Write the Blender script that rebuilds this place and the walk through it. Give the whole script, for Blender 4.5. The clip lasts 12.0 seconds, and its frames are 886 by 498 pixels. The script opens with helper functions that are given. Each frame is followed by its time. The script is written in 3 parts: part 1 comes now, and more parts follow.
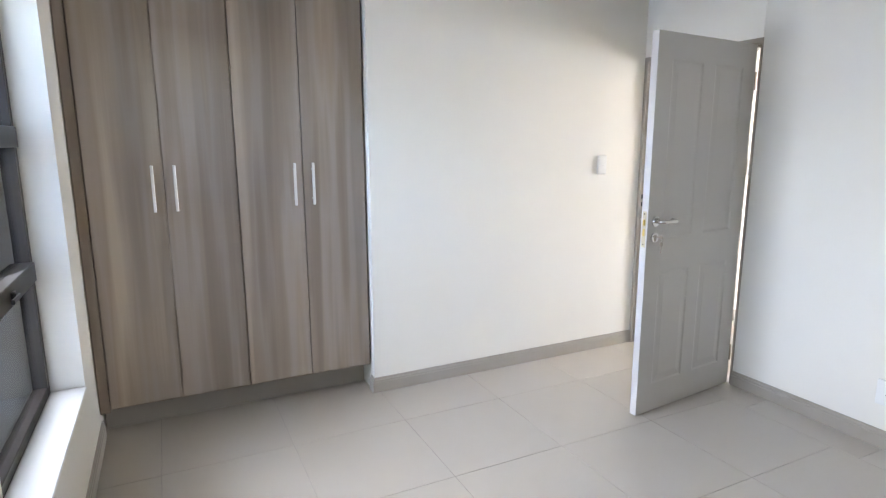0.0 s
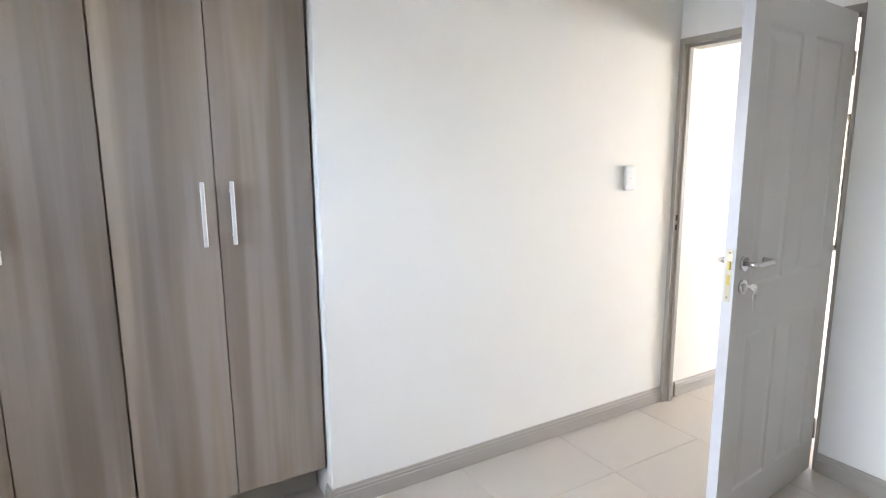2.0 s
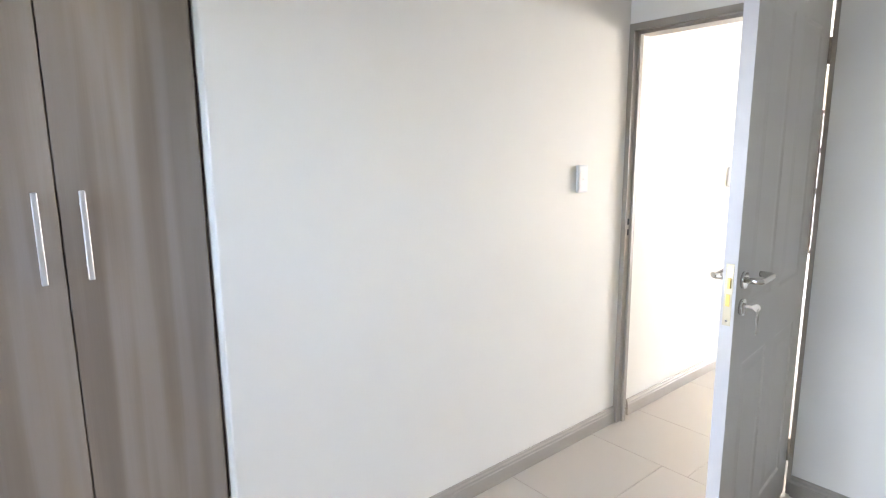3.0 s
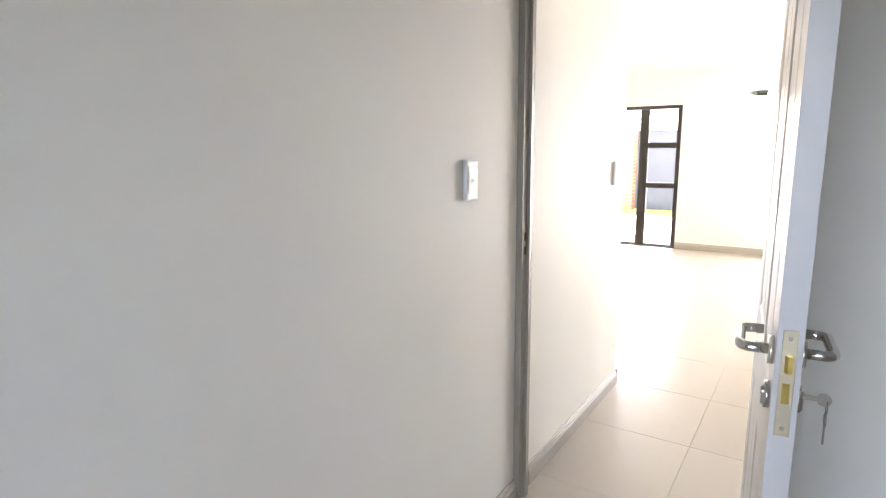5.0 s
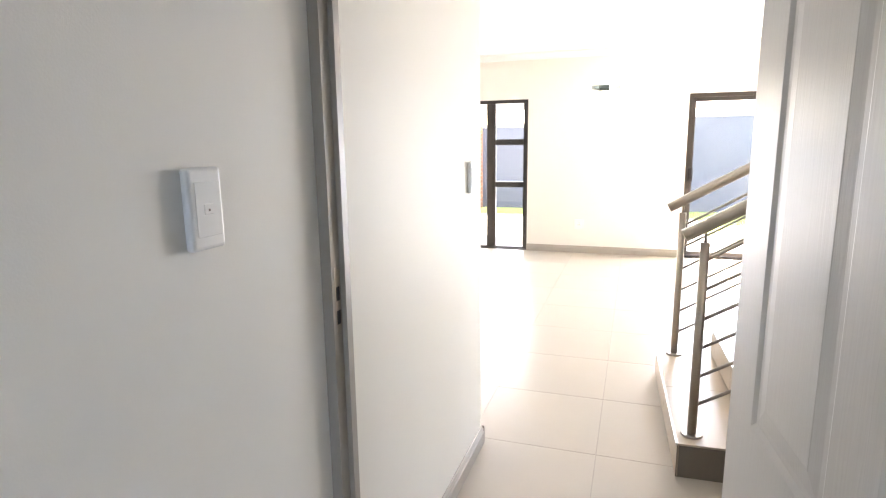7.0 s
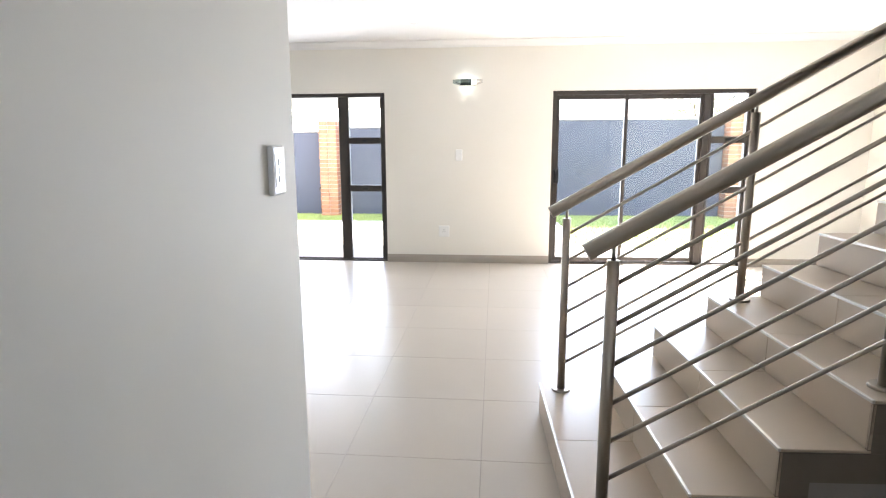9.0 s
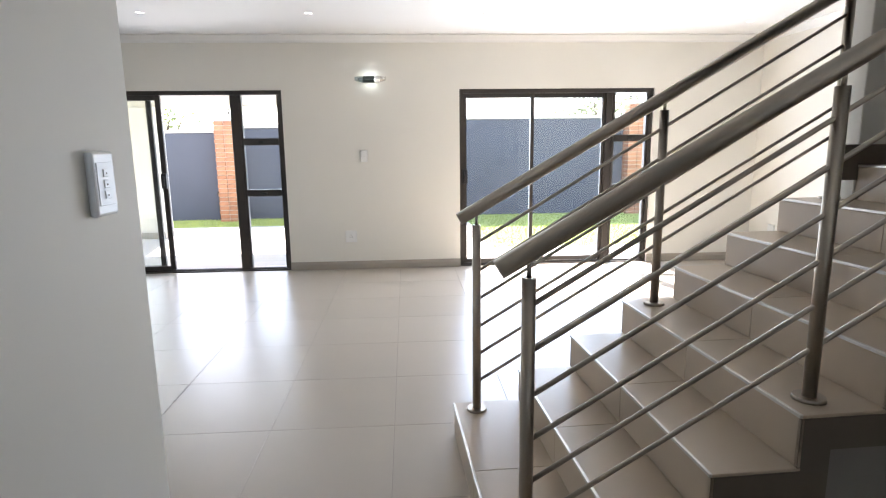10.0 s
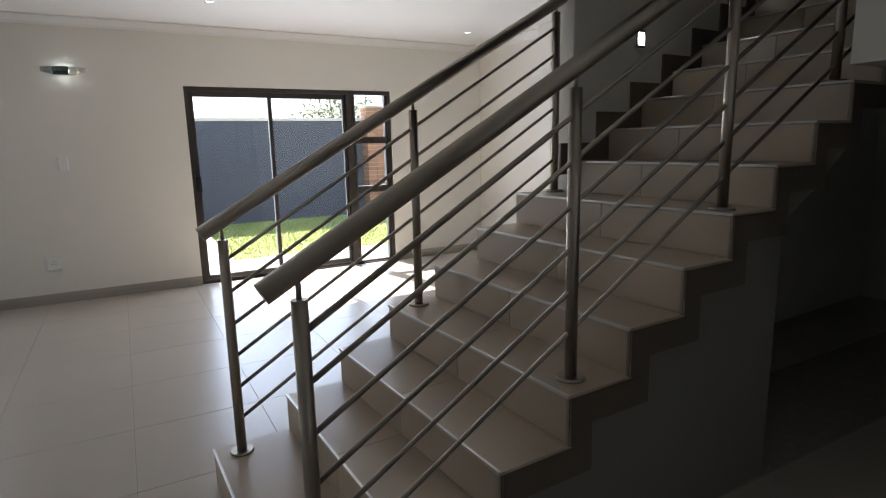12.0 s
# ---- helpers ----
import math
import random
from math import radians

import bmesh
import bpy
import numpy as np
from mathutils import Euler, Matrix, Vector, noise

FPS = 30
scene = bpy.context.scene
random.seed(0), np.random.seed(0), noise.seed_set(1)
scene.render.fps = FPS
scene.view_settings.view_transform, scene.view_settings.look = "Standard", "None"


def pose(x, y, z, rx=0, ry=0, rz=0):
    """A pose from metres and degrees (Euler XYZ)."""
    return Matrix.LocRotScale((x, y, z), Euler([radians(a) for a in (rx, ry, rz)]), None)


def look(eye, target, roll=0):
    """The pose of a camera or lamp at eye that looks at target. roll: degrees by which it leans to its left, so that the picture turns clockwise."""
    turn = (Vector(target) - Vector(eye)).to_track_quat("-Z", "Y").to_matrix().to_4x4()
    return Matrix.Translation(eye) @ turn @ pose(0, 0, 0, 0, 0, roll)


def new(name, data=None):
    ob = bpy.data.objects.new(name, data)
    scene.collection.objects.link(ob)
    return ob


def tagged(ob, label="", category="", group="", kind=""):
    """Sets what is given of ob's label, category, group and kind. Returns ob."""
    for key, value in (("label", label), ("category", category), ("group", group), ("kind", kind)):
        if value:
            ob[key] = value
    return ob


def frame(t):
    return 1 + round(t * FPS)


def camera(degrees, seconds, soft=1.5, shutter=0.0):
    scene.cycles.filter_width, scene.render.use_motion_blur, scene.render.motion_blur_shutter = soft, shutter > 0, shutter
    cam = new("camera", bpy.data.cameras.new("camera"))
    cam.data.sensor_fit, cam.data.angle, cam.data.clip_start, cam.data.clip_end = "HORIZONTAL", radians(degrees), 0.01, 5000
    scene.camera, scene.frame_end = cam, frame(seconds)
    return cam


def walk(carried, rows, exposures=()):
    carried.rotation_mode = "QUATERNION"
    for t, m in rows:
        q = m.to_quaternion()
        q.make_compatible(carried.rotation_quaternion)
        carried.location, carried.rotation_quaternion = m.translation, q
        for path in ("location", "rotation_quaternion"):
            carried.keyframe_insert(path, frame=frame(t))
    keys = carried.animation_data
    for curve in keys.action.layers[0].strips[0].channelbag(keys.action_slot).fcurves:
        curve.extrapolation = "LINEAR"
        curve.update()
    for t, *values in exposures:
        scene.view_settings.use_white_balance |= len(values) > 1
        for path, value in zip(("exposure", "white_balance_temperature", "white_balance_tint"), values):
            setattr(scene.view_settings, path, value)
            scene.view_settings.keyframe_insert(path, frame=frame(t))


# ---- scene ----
cam = camera(75.7, 12.0, soft=1.2)
PATH = [
    (0, (3.13, -3.105, 1.504), (1.362, -2.246, 1.136), -0.2),
    (0.5, (2.882, -3.007, 1.491), (1.112, -2.145, 1.137), -0.3),
    (1, (2.632, -2.921, 1.484), (0.872, -2.036, 1.136), -0.4),
    (1.5, (2.386, -2.813, 1.487), (0.642, -1.896, 1.148), -0.5),
    (2, (2.138, -2.747, 1.503), (0.436, -1.755, 1.159), -0.5),
    (2.5, (1.897, -2.673, 1.498), (0.279, -1.55, 1.152), -0.5),
    (4.5, (1.1, -2.163, 1.474), (-0.092, -0.598, 1.114), -0.6),
    (5, (0.956, -1.952, 1.46), (-0.131, -0.312, 1.099), -0.6),
    (5.5, (0.826, -1.74, 1.45), (-0.146, -0.029, 1.089), -0.8),
    (6, (0.754, -1.518, 1.439), (-0.096, 0.255, 1.074), -0.8),
    (6.5, (0.692, -1.295, 1.438), (-0.046, 0.526, 1.069), -0.7),
    (7, (0.65, -1.084, 1.445), (0.023, 0.779, 1.072), -0.8),
    (9, (0.581, -0.255, 1.358), (0.404, 1.704, 1.001), -0.2),
    (9.5, (0.611, -0.107, 1.367), (0.574, 1.859, 1.002), -0.4),
    (10, (0.623, 0.016, 1.365), (0.746, 1.979, 1.004), -0.7),
    (10.5, (0.612, 0.095, 1.366), (0.971, 2.029, 1.006), -0.8),
    (11, (0.609, 0.159, 1.358), (1.209, 2.033, 0.998), -1.0),
    (11.5, (0.609, 0.191, 1.358), (1.414, 1.985, 0.994), -1.1),
    (12, (0.624, 0.217, 1.355), (1.576, 1.937, 0.991), -1.3),
]
EXPOSURES = [(0, 5.72, 7500, 20), (1.0, 5.8, 7600, 20), (2.5, 5.78, 7600, 20), (4.5, 5.05, 7650, 21), (5.5, 4.95, 7550, 21), (7.0, 4.7, 7250, 20), (8.9, 3.85, 6650, 17),
             (9.5, 3.55, 6550, 17), (10.0, 3.15, 6550, 17), (10.5, 2.65, 6500, 17), (11.0, 2.3, 6500, 17), (11.5, 2.15, 6500, 17), (12.0, 1.95, 6550, 17)]
walk(cam, [(t, look(eye, target, roll)) for t, eye, target, roll in PATH], EXPOSURES)

# ---- daylight ----
SUN_ELEVATION, SUN_TRAVEL = 48, (0.20, -1.0)  # degrees; the way the light goes over the ground
world = bpy.data.worlds.new("sky")
scene.world = world
world.use_nodes = True
wn = world.node_tree.nodes
sky = wn.new("ShaderNodeTexSky")
sky.sky_type, sky.sun_disc = "NISHITA", False
sky.sun_elevation = radians(SUN_ELEVATION)
sky.sun_rotation = math.atan2(-SUN_TRAVEL[0], -SUN_TRAVEL[1])
wn["Background"].inputs["Strength"].default_value = 0.14
world.node_tree.links.new(sky.outputs["Color"], wn["Background"].inputs["Color"])
sun = new("sun", bpy.data.lights.new("sun", "SUN"))
sun.data.energy, sun.data.angle, sun.data.color = 5.0, radians(0.5), (1.0, 0.95, 0.87)
flat = Vector((SUN_TRAVEL[0], SUN_TRAVEL[1], 0)).normalized()
down = flat * math.cos(radians(SUN_ELEVATION)) - Vector((0, 0, math.sin(radians(SUN_ELEVATION))))
sun.matrix_world = look((0, 20, 20), Vector((0, 20, 20)) + down)


def window_light(name, at, target, width, height, power, color, spread=math.pi):
    """The sky's light through an opening."""
    l = new(name, bpy.data.lights.new(name, "AREA"))
    l.data.shape, l.data.size, l.data.size_y = "RECTANGLE", width, height
    l.data.energy, l.data.color, l.data.spread = power, color, spread
    l.matrix_world = look(at, target)


window_light("skylight_door_1", (-2.0, 6.51, 0.98), (-2.0, 0, 0.98), 2.6, 1.9, 6, (0.72, 0.85, 1.0))
window_light("skylight_door_2", (2.3, 6.51, 0.98), (2.3, 0, 0.98), 2.1, 1.9, 15, (0.72, 0.85, 1.0))
window_light("skylight_bedroom", (0.94, -3.67, 1.29), (2.4, 0, -0.40), 1.2, 1.50, 0.62, (0.70, 0.85, 1.0), math.radians(108))


# ---- materials ----
def material(name, color, rough=0.6, metal=0.0, spots=0.06, scale=3.0, bump=0.0, bump_scale=120.0, tint=None, per_object=0.0, coat=0.0, spec=0.5):
    """A surface with slow blotches, fine grain and relief."""
    m = bpy.data.materials.new(name)
    m.use_nodes = True
    n, l = m.node_tree.nodes, m.node_tree.links
    b = n["Principled BSDF"]
    b.inputs["Roughness"].default_value, b.inputs["Metallic"].default_value = rough, metal
    b.inputs["Coat Weight"].default_value = coat
    b.inputs["Specular IOR Level"].default_value = spec
    tc = n.new("ShaderNodeTexCoord")
    big = n.new("ShaderNodeTexNoise")
    big.inputs["Scale"].default_value, big.inputs["Detail"].default_value = scale, 6
    l.new(tc.outputs["Object"], big.inputs["Vector"])
    ramp = n.new("ShaderNodeValToRGB")
    dark = [c * (1 - spots) for c in color] if tint is None else tint
    ramp.color_ramp.elements[0].position, ramp.color_ramp.elements[1].position = 0.3, 0.7
    ramp.color_ramp.elements[0].color, ramp.color_ramp.elements[1].color = (*dark, 1), (*color, 1)
    l.new(big.outputs["Fac"], ramp.inputs["Fac"])
    out = ramp.outputs["Color"]
    if per_object:
        info = n.new("ShaderNodeObjectInfo")
        span = n.new("ShaderNodeMapRange")
        span.inputs["To Min"].default_value, span.inputs["To Max"].default_value = 1 - per_object, 1 + per_object * 0.5
        l.new(info.outputs["Random"], span.inputs["Value"])
        mul = n.new("ShaderNodeVectorMath")
        mul.operation = "SCALE"
        l.new(out, mul.inputs[0])
        l.new(span.outputs["Result"], mul.inputs["Scale"])
        out = mul.outputs["Vector"]
    l.new(out, b.inputs["Base Color"])
    fine = n.new("ShaderNodeTexNoise")
    fine.inputs["Scale"].default_value, fine.inputs["Detail"].default_value = bump_scale, 4
    l.new(tc.outputs["Object"], fine.inputs["Vector"])
    rr = n.new("ShaderNodeMapRange")
    rr.inputs["To Min"].default_value, rr.inputs["To Max"].default_value = rough * 0.85, min(1, rough * 1.15)
    l.new(big.outputs["Fac"], rr.inputs["Value"])
    l.new(rr.outputs["Result"], b.inputs["Roughness"])
    if bump:
        bp = n.new("ShaderNodeBump")
        bp.inputs["Strength"].default_value, bp.inputs["Distance"].default_value = bump, 0.002
        l.new(fine.outputs["Fac"], bp.inputs["Height"])
        l.new(bp.outputs["Normal"], b.inputs["Normal"])
    return m


def wood_laminate(name):
    """Grey-brown laminate with broad vertical streaks and fine fibres."""
    m = bpy.data.materials.new(name)
    m.use_nodes = True
    n, l = m.node_tree.nodes, m.node_tree.links
    b = n["Principled BSDF"]
    tc, info = n.new("ShaderNodeTexCoord"), n.new("ShaderNodeObjectInfo")
    shift = n.new("ShaderNodeVectorMath")
    shift.operation = "SCALE"
    shift.inputs[0].default_value = (0, 7.0, 3.0)
    l.new(info.outputs["Random"], shift.inputs["Scale"])
    add = n.new("ShaderNodeVectorMath")
    l.new(tc.outputs["Object"], add.inputs[0])
    l.new(shift.outputs["Vector"], add.inputs[1])

    def streak(sx, sy, sz, detail, rough=0.55):
        mp, t = n.new("ShaderNodeMapping"), n.new("ShaderNodeTexNoise")
        mp.inputs["Scale"].default_value = (sx, sy, sz)
        t.inputs["Scale"].default_value, t.inputs["Detail"].default_value, t.inputs["Roughness"].default_value = 1.0, detail, rough
        l.new(add.outputs["Vector"], mp.inputs["Vector"])
        l.new(mp.outputs["Vector"], t.inputs["Vector"])
        return t.outputs["Fac"]

    broad, mid, fibre = streak(3, 5.5, 0.30, 2), streak(8, 13, 0.6, 3), streak(40, 300, 4, 4)
    ramp = n.new("ShaderNodeValToRGB")
    e = ramp.color_ramp.elements
    e[0].position, e[0].color = 0.30, (0.212, 0.161, 0.121, 1)
    e[1].position, e[1].color = 0.72, (0.415, 0.330, 0.254, 1)
    for p, c in ((0.43, (0.264, 0.206, 0.160, 1)), (0.51, (0.320, 0.260, 0.215, 1)), (0.59, (0.302, 0.235, 0.181, 1))):
        e.new(p).color = c
    a1 = n.new("ShaderNodeMath")
    a1.operation = "MULTIPLY_ADD"
    l.new(mid, a1.inputs[0])
    a1.inputs[1].default_value = 0.36
    l.new(broad, a1.inputs[2])
    a2 = n.new("ShaderNodeMath")
    a2.operation = "MULTIPLY_ADD"
    l.new(fibre, a2.inputs[0])
    a2.inputs[1].default_value = 0.05
    l.new(a1.outputs[0], a2.inputs[2])
    a3 = n.new("ShaderNodeMath")
    a3.operation = "SUBTRACT"
    l.new(a2.outputs[0], a3.inputs[0])
    a3.inputs[1].default_value = 0.205
    l.new(a3.outputs[0], ramp.inputs["Fac"])
    bands = streak(2, 7, 0.22, 1.5)
    step = n.new("ShaderNodeMapRange")
    step.interpolation_type = "SMOOTHSTEP"
    for key, value in (("From Min", 0.46), ("From Max", 0.53), ("To Min", 0.89), ("To Max", 1.08)):
        step.inputs[key].default_value = value
    l.new(bands, step.inputs["Value"])
    mul = n.new("ShaderNodeVectorMath")
    mul.operation = "SCALE"
    l.new(ramp.outputs["Color"], mul.inputs[0])
    l.new(step.outputs["Result"], mul.inputs["Scale"])
    l.new(mul.outputs["Vector"], b.inputs["Base Color"])
    b.inputs["Roughness"].default_value = 0.42
    bp = n.new("ShaderNodeBump")
    bp.inputs["Strength"].default_value, bp.inputs["Distance"].default_value = 0.15, 0.001
    l.new(fibre, bp.inputs["Height"])
    l.new(bp.outputs["Normal"], b.inputs["Normal"])
    return m


def embossed_paint(name, color):
    """Grey paint over a pressed wood grain."""
    m = material(name, color, rough=0.36, spots=0.04, scale=2.0)
    n, l = m.node_tree.nodes, m.node_tree.links
    tc, mp, t, bp = n.new("ShaderNodeTexCoord"), n.new("ShaderNodeMapping"), n.new("ShaderNodeTexNoise"), n.new("ShaderNodeBump")
    mp.inputs["Scale"].default_value = (160, 160, 9)
    t.inputs["Scale"].default_value, t.inputs["Detail"].default_value, t.inputs["Distortion"].default_value = 1.0, 3, 0.6
    l.new(tc.outputs["Object"], mp.inputs["Vector"])
    l.new(mp.outputs["Vector"], t.inputs["Vector"])
    l.new(t.outputs["Fac"], bp.inputs["Height"])
    bp.inputs["Strength"].default_value, bp.inputs["Distance"].default_value = 0.25, 0.0012
    l.new(bp.outputs["Normal"], n["Principled BSDF"].inputs["Normal"])
    return m


def glass(name):
    m = bpy.data.materials.new(name)
    m.use_nodes = True
    n, l = m.node_tree.nodes, m.node_tree.links
    n.remove(n["Principled BSDF"])
    tr, gl, mix, fr = n.new("ShaderNodeBsdfTransparent"), n.new("ShaderNodeBsdfGlossy"), n.new("ShaderNodeMixShader"), n.new("ShaderNodeFresnel")
    tr.inputs["Color"].default_value = (0.93, 0.95, 0.95, 1)
    gl.inputs["Roughness"].default_value = 0.01
    fr.inputs["IOR"].default_value = 1.45
    l.new(fr.outputs["Fac"], mix.inputs["Fac"])
    l.new(tr.outputs["BSDF"], mix.inputs[1])
    l.new(gl.outputs["BSDF"], mix.inputs[2])
    l.new(mix.outputs["Shader"], n["Material Output"].inputs["Surface"])
    return m


def glow(name, color, strength):
    m = bpy.data.materials.new(name)
    m.use_nodes = True
    b = m.node_tree.nodes["Principled BSDF"]
    b.inputs["Base Color"].default_value = (0.8, 0.8, 0.8, 1)
    b.inputs["Emission Color"].default_value, b.inputs["Emission Strength"].default_value = (*color, 1), strength
    return m


PLASTER = material("cream_plaster", (0.80, 0.775, 0.71), rough=0.62, spots=0.035, scale=1.3, bump=0.10, bump_scale=260)
CEILING = material("white_ceiling_paint", (0.82, 0.82, 0.81), rough=0.75, spots=0.02, scale=1.0, bump=0.05)
TILE = material("cream_porcelain_tile", (0.475, 0.425, 0.365), rough=0.29, spots=0.05, scale=2.2, bump=0.03, bump_scale=60, per_object=0.035)
GROUT = material("grey_grout", (0.38, 0.34, 0.295), rough=0.9, spots=0.2, scale=20)
SKIRTING = material("greige_skirting_paint", (0.36, 0.325, 0.28), rough=0.45, spots=0.05, scale=4)
STEP_TILE = material("greige_step_tile", (0.50, 0.405, 0.305), rough=0.33, spots=0.06, scale=3, bump=0.03, bump_scale=80, per_object=0.04)
STEP_EDGE = material("brown_step_skirting_tile", (0.145, 0.115, 0.09), rough=0.45, spots=0.1, scale=5)
LAMINATE = wood_laminate("grey_oak_laminate")
DOOR_PAINT = embossed_paint("grey_door_paint", (0.62, 0.585, 0.545))
DOOR_EDGE = embossed_paint("pale_door_edge_paint", (0.60, 0.59, 0.585))
FRAME_PAINT = material("greige_frame_enamel", (0.33, 0.295, 0.25), rough=0.38, spots=0.05, scale=4)
STEEL = material("brushed_stainless_steel", (0.42, 0.375, 0.32), rough=0.36, metal=1.0, spots=0.05, scale=14)
CHROME = material("polished_steel", (0.70, 0.69, 0.67), rough=0.16, metal=1.0, spots=0.04, scale=10)
NICKEL = material("satin_nickel", (0.78, 0.76, 0.73), rough=0.48, metal=0.85, spots=0.04, scale=10)
BRASS = material("brass", (0.72, 0.52, 0.16), rough=0.28, metal=1.0, spots=0.1, scale=20)
PLATE = material("dull_brass_plate", (0.60, 0.53, 0.38), rough=0.4, metal=0.8, spots=0.1, scale=20)
BRONZE = material("dark_bronze_aluminium", (0.038, 0.030, 0.024), rough=0.42, spots=0.2, scale=8)
BLACK = material("black_plastic", (0.012, 0.012, 0.012), rough=0.4, spots=0.1)
WHITE_PLASTIC = material("white_plastic", (0.80, 0.80, 0.78), rough=0.30, spots=0.02, scale=12)
SILVER = material("silver_trim", (0.62, 0.61, 0.58), rough=0.3, metal=0.8, spots=0.05)
GLASS = glass("clear_glass")
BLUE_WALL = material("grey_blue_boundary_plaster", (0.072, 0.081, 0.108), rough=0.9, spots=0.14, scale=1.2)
NEIGHBOUR = material("pale_blue_plaster", (0.40, 0.46, 0.55), rough=0.9, spots=0.08, scale=1.2)
COPING = material("pale_coping", (0.55, 0.53, 0.50), rough=0.8, spots=0.1, scale=5)
BRICK = material("orange_face_brick", (0.38, 0.18, 0.10), rough=0.85, spots=0.3, scale=9, bump=0.3, bump_scale=140, per_object=0.22)
MORTAR = material("mortar", (0.40, 0.37, 0.33), rough=0.95, spots=0.15, scale=20)
PAVING = material("pale_concrete_paving", (0.52, 0.50, 0.47), rough=0.8, spots=0.1, scale=2.5, bump=0.15)
LAWN = material("lawn_soil", (0.36, 0.40, 0.13), rough=0.95, spots=0.3, scale=6, bump=0.5)
GRASS = material("grass_blades", (0.38, 0.43, 0.13), rough=0.7, tint=(0.28, 0.36, 0.09), scale=3)
LEAF = material("tree_leaves", (0.16, 0.19, 0.08), rough=0.7, tint=(0.10, 0.13, 0.05), scale=4)
BARK = material("bark", (0.12, 0.09, 0.065), rough=0.95, spots=0.4, scale=12, bump=0.5)
HOUSE_PAINT = material("outside_cream_paint", (0.66, 0.63, 0.57), rough=0.8, spots=0.08, scale=1.5, bump=0.2)
STEP_LENS = glow("step_light_lens", (0.85, 0.95, 1.0), 6.0)
# cream plaster with the stairs' shade put into its colour
SHADE_WALL = material("shade_darkened_plaster", (0.25, 0.235, 0.212), rough=0.8, spots=0.06, scale=1.4, bump=0.1)


# ---- building helpers ----
def box(bm, x0, x1, y0, y1, z0, z1, bevel=0.0, segments=1):
    vs = [bm.verts.new((x, y, z)) for x in (x0, x1) for y in (y0, y1) for z in (z0, z1)]
    fs = [bm.faces.new([vs[i] for i in q]) for q in ((0, 1, 3, 2), (4, 6, 7, 5), (0, 4, 5, 1), (2, 3, 7, 6), (0, 2, 6, 4), (1, 5, 7, 3))]
    if bevel:
        edges = list({e for f in fs for e in f.edges})
        bmesh.ops.bevel(bm, geom=edges, offset=bevel, segments=segments, affect="EDGES", profile=0.5)
    return bm


def rod(bm, a, b, r, sides=16, r2=None):
    a, b = Vector(a), Vector(b)
    d = b - a
    m = Matrix.Translation((a + b) / 2) @ d.to_track_quat("Z", "Y").to_matrix().to_4x4()
    bmesh.ops.create_cone(bm, cap_ends=True, segments=sides, radius1=r, radius2=r if r2 is None else r2, depth=d.length, matrix=m)
    return bm


def prism(bm, outline, axis, a, b):
    """An outline of 2D points drawn out along an axis ('x', 'y' or 'z') from a to b."""
    def at(p, s):
        return {"x": (s, p[0], p[1]), "y": (p[0], s, p[1]), "z": (p[0], p[1], s)}[axis]
    lo, hi = [bm.verts.new(at(p, a)) for p in outline], [bm.verts.new(at(p, b)) for p in outline]
    n = len(outline)
    for i in range(n):
        bm.faces.new((lo[i], lo[(i + 1) % n], hi[(i + 1) % n], hi[i]))
    bm.faces.new(lo)
    bm.faces.new(hi[::-1])
    bmesh.ops.recalc_face_normals(bm, faces=bm.faces[:])
    return bm


def tube(bm, points, r, sides=12):
    """A bent round bar through the points."""
    pts = [Vector(p) for p in points]
    rings = []
    for i, p in enumerate(pts):
        d = (pts[min(i + 1, len(pts) - 1)] - pts[max(i - 1, 0)]).normalized()
        u = d.orthogonal().normalized() if i == 0 else (u - d * u.dot(d)).normalized()
        v = d.cross(u)
        rings.append([bm.verts.new(p + r * (math.cos(t) * u + math.sin(t) * v)) for t in [2 * math.pi * k / sides for k in range(sides)]])
    for a, b in zip(rings, rings[1:]):
        for k in range(sides):
            bm.faces.new((a[k], a[(k + 1) % sides], b[(k + 1) % sides], b[k]))
    bm.faces.new(rings[0][::-1])
    bm.faces.new(rings[-1])
    bmesh.ops.recalc_face_normals(bm, faces=bm.faces[:])
    return bm


def mesh_of(name, bm, mat, smooth=False):
    me = bpy.data.meshes.new(name)
    bm.to_mesh(me)
    bm.free()
    me.materials.append(mat)
    if smooth:
        for p in me.polygons:
            p.use_smooth = len(p.vertices) == 4
    return me


def part(name, bm, mat, parent=None, label="", smooth=False):
    ob = new(name, mesh_of(name, bm, mat, smooth))
    if parent is not None:
        ob.parent = parent
    if label:
        ob["label"] = label
    return ob


def thing(name, at=(0, 0, 0), turn=0, label="", category="", group="", kind=""):
    ob = new(name)
    ob.matrix_world = pose(*at, 0, 0, turn)
    return tagged(ob, label, category, group, kind)


def setting(name, bm, mat, label="", category=""):
    return tagged(part(name, bm, mat), label, category, kind="structure")


B = bmesh.new

# ---- plan ----
WALL_TOP = 2.50
BED_X, BED_Y = 4.3, -3.50           # bedroom: x 0..4.3, y -3.5..0
FAR_Y, LEFT_X, RIGHT_X = 6.33, -4.6, 4.58   # living room
HALL_END = 1.385
DOOR_W = 0.12                       # thickness of the bedroom's door wall
OPEN_X0, OPEN_X1, OPEN_TOP = 0.0, 0.885, 2.08

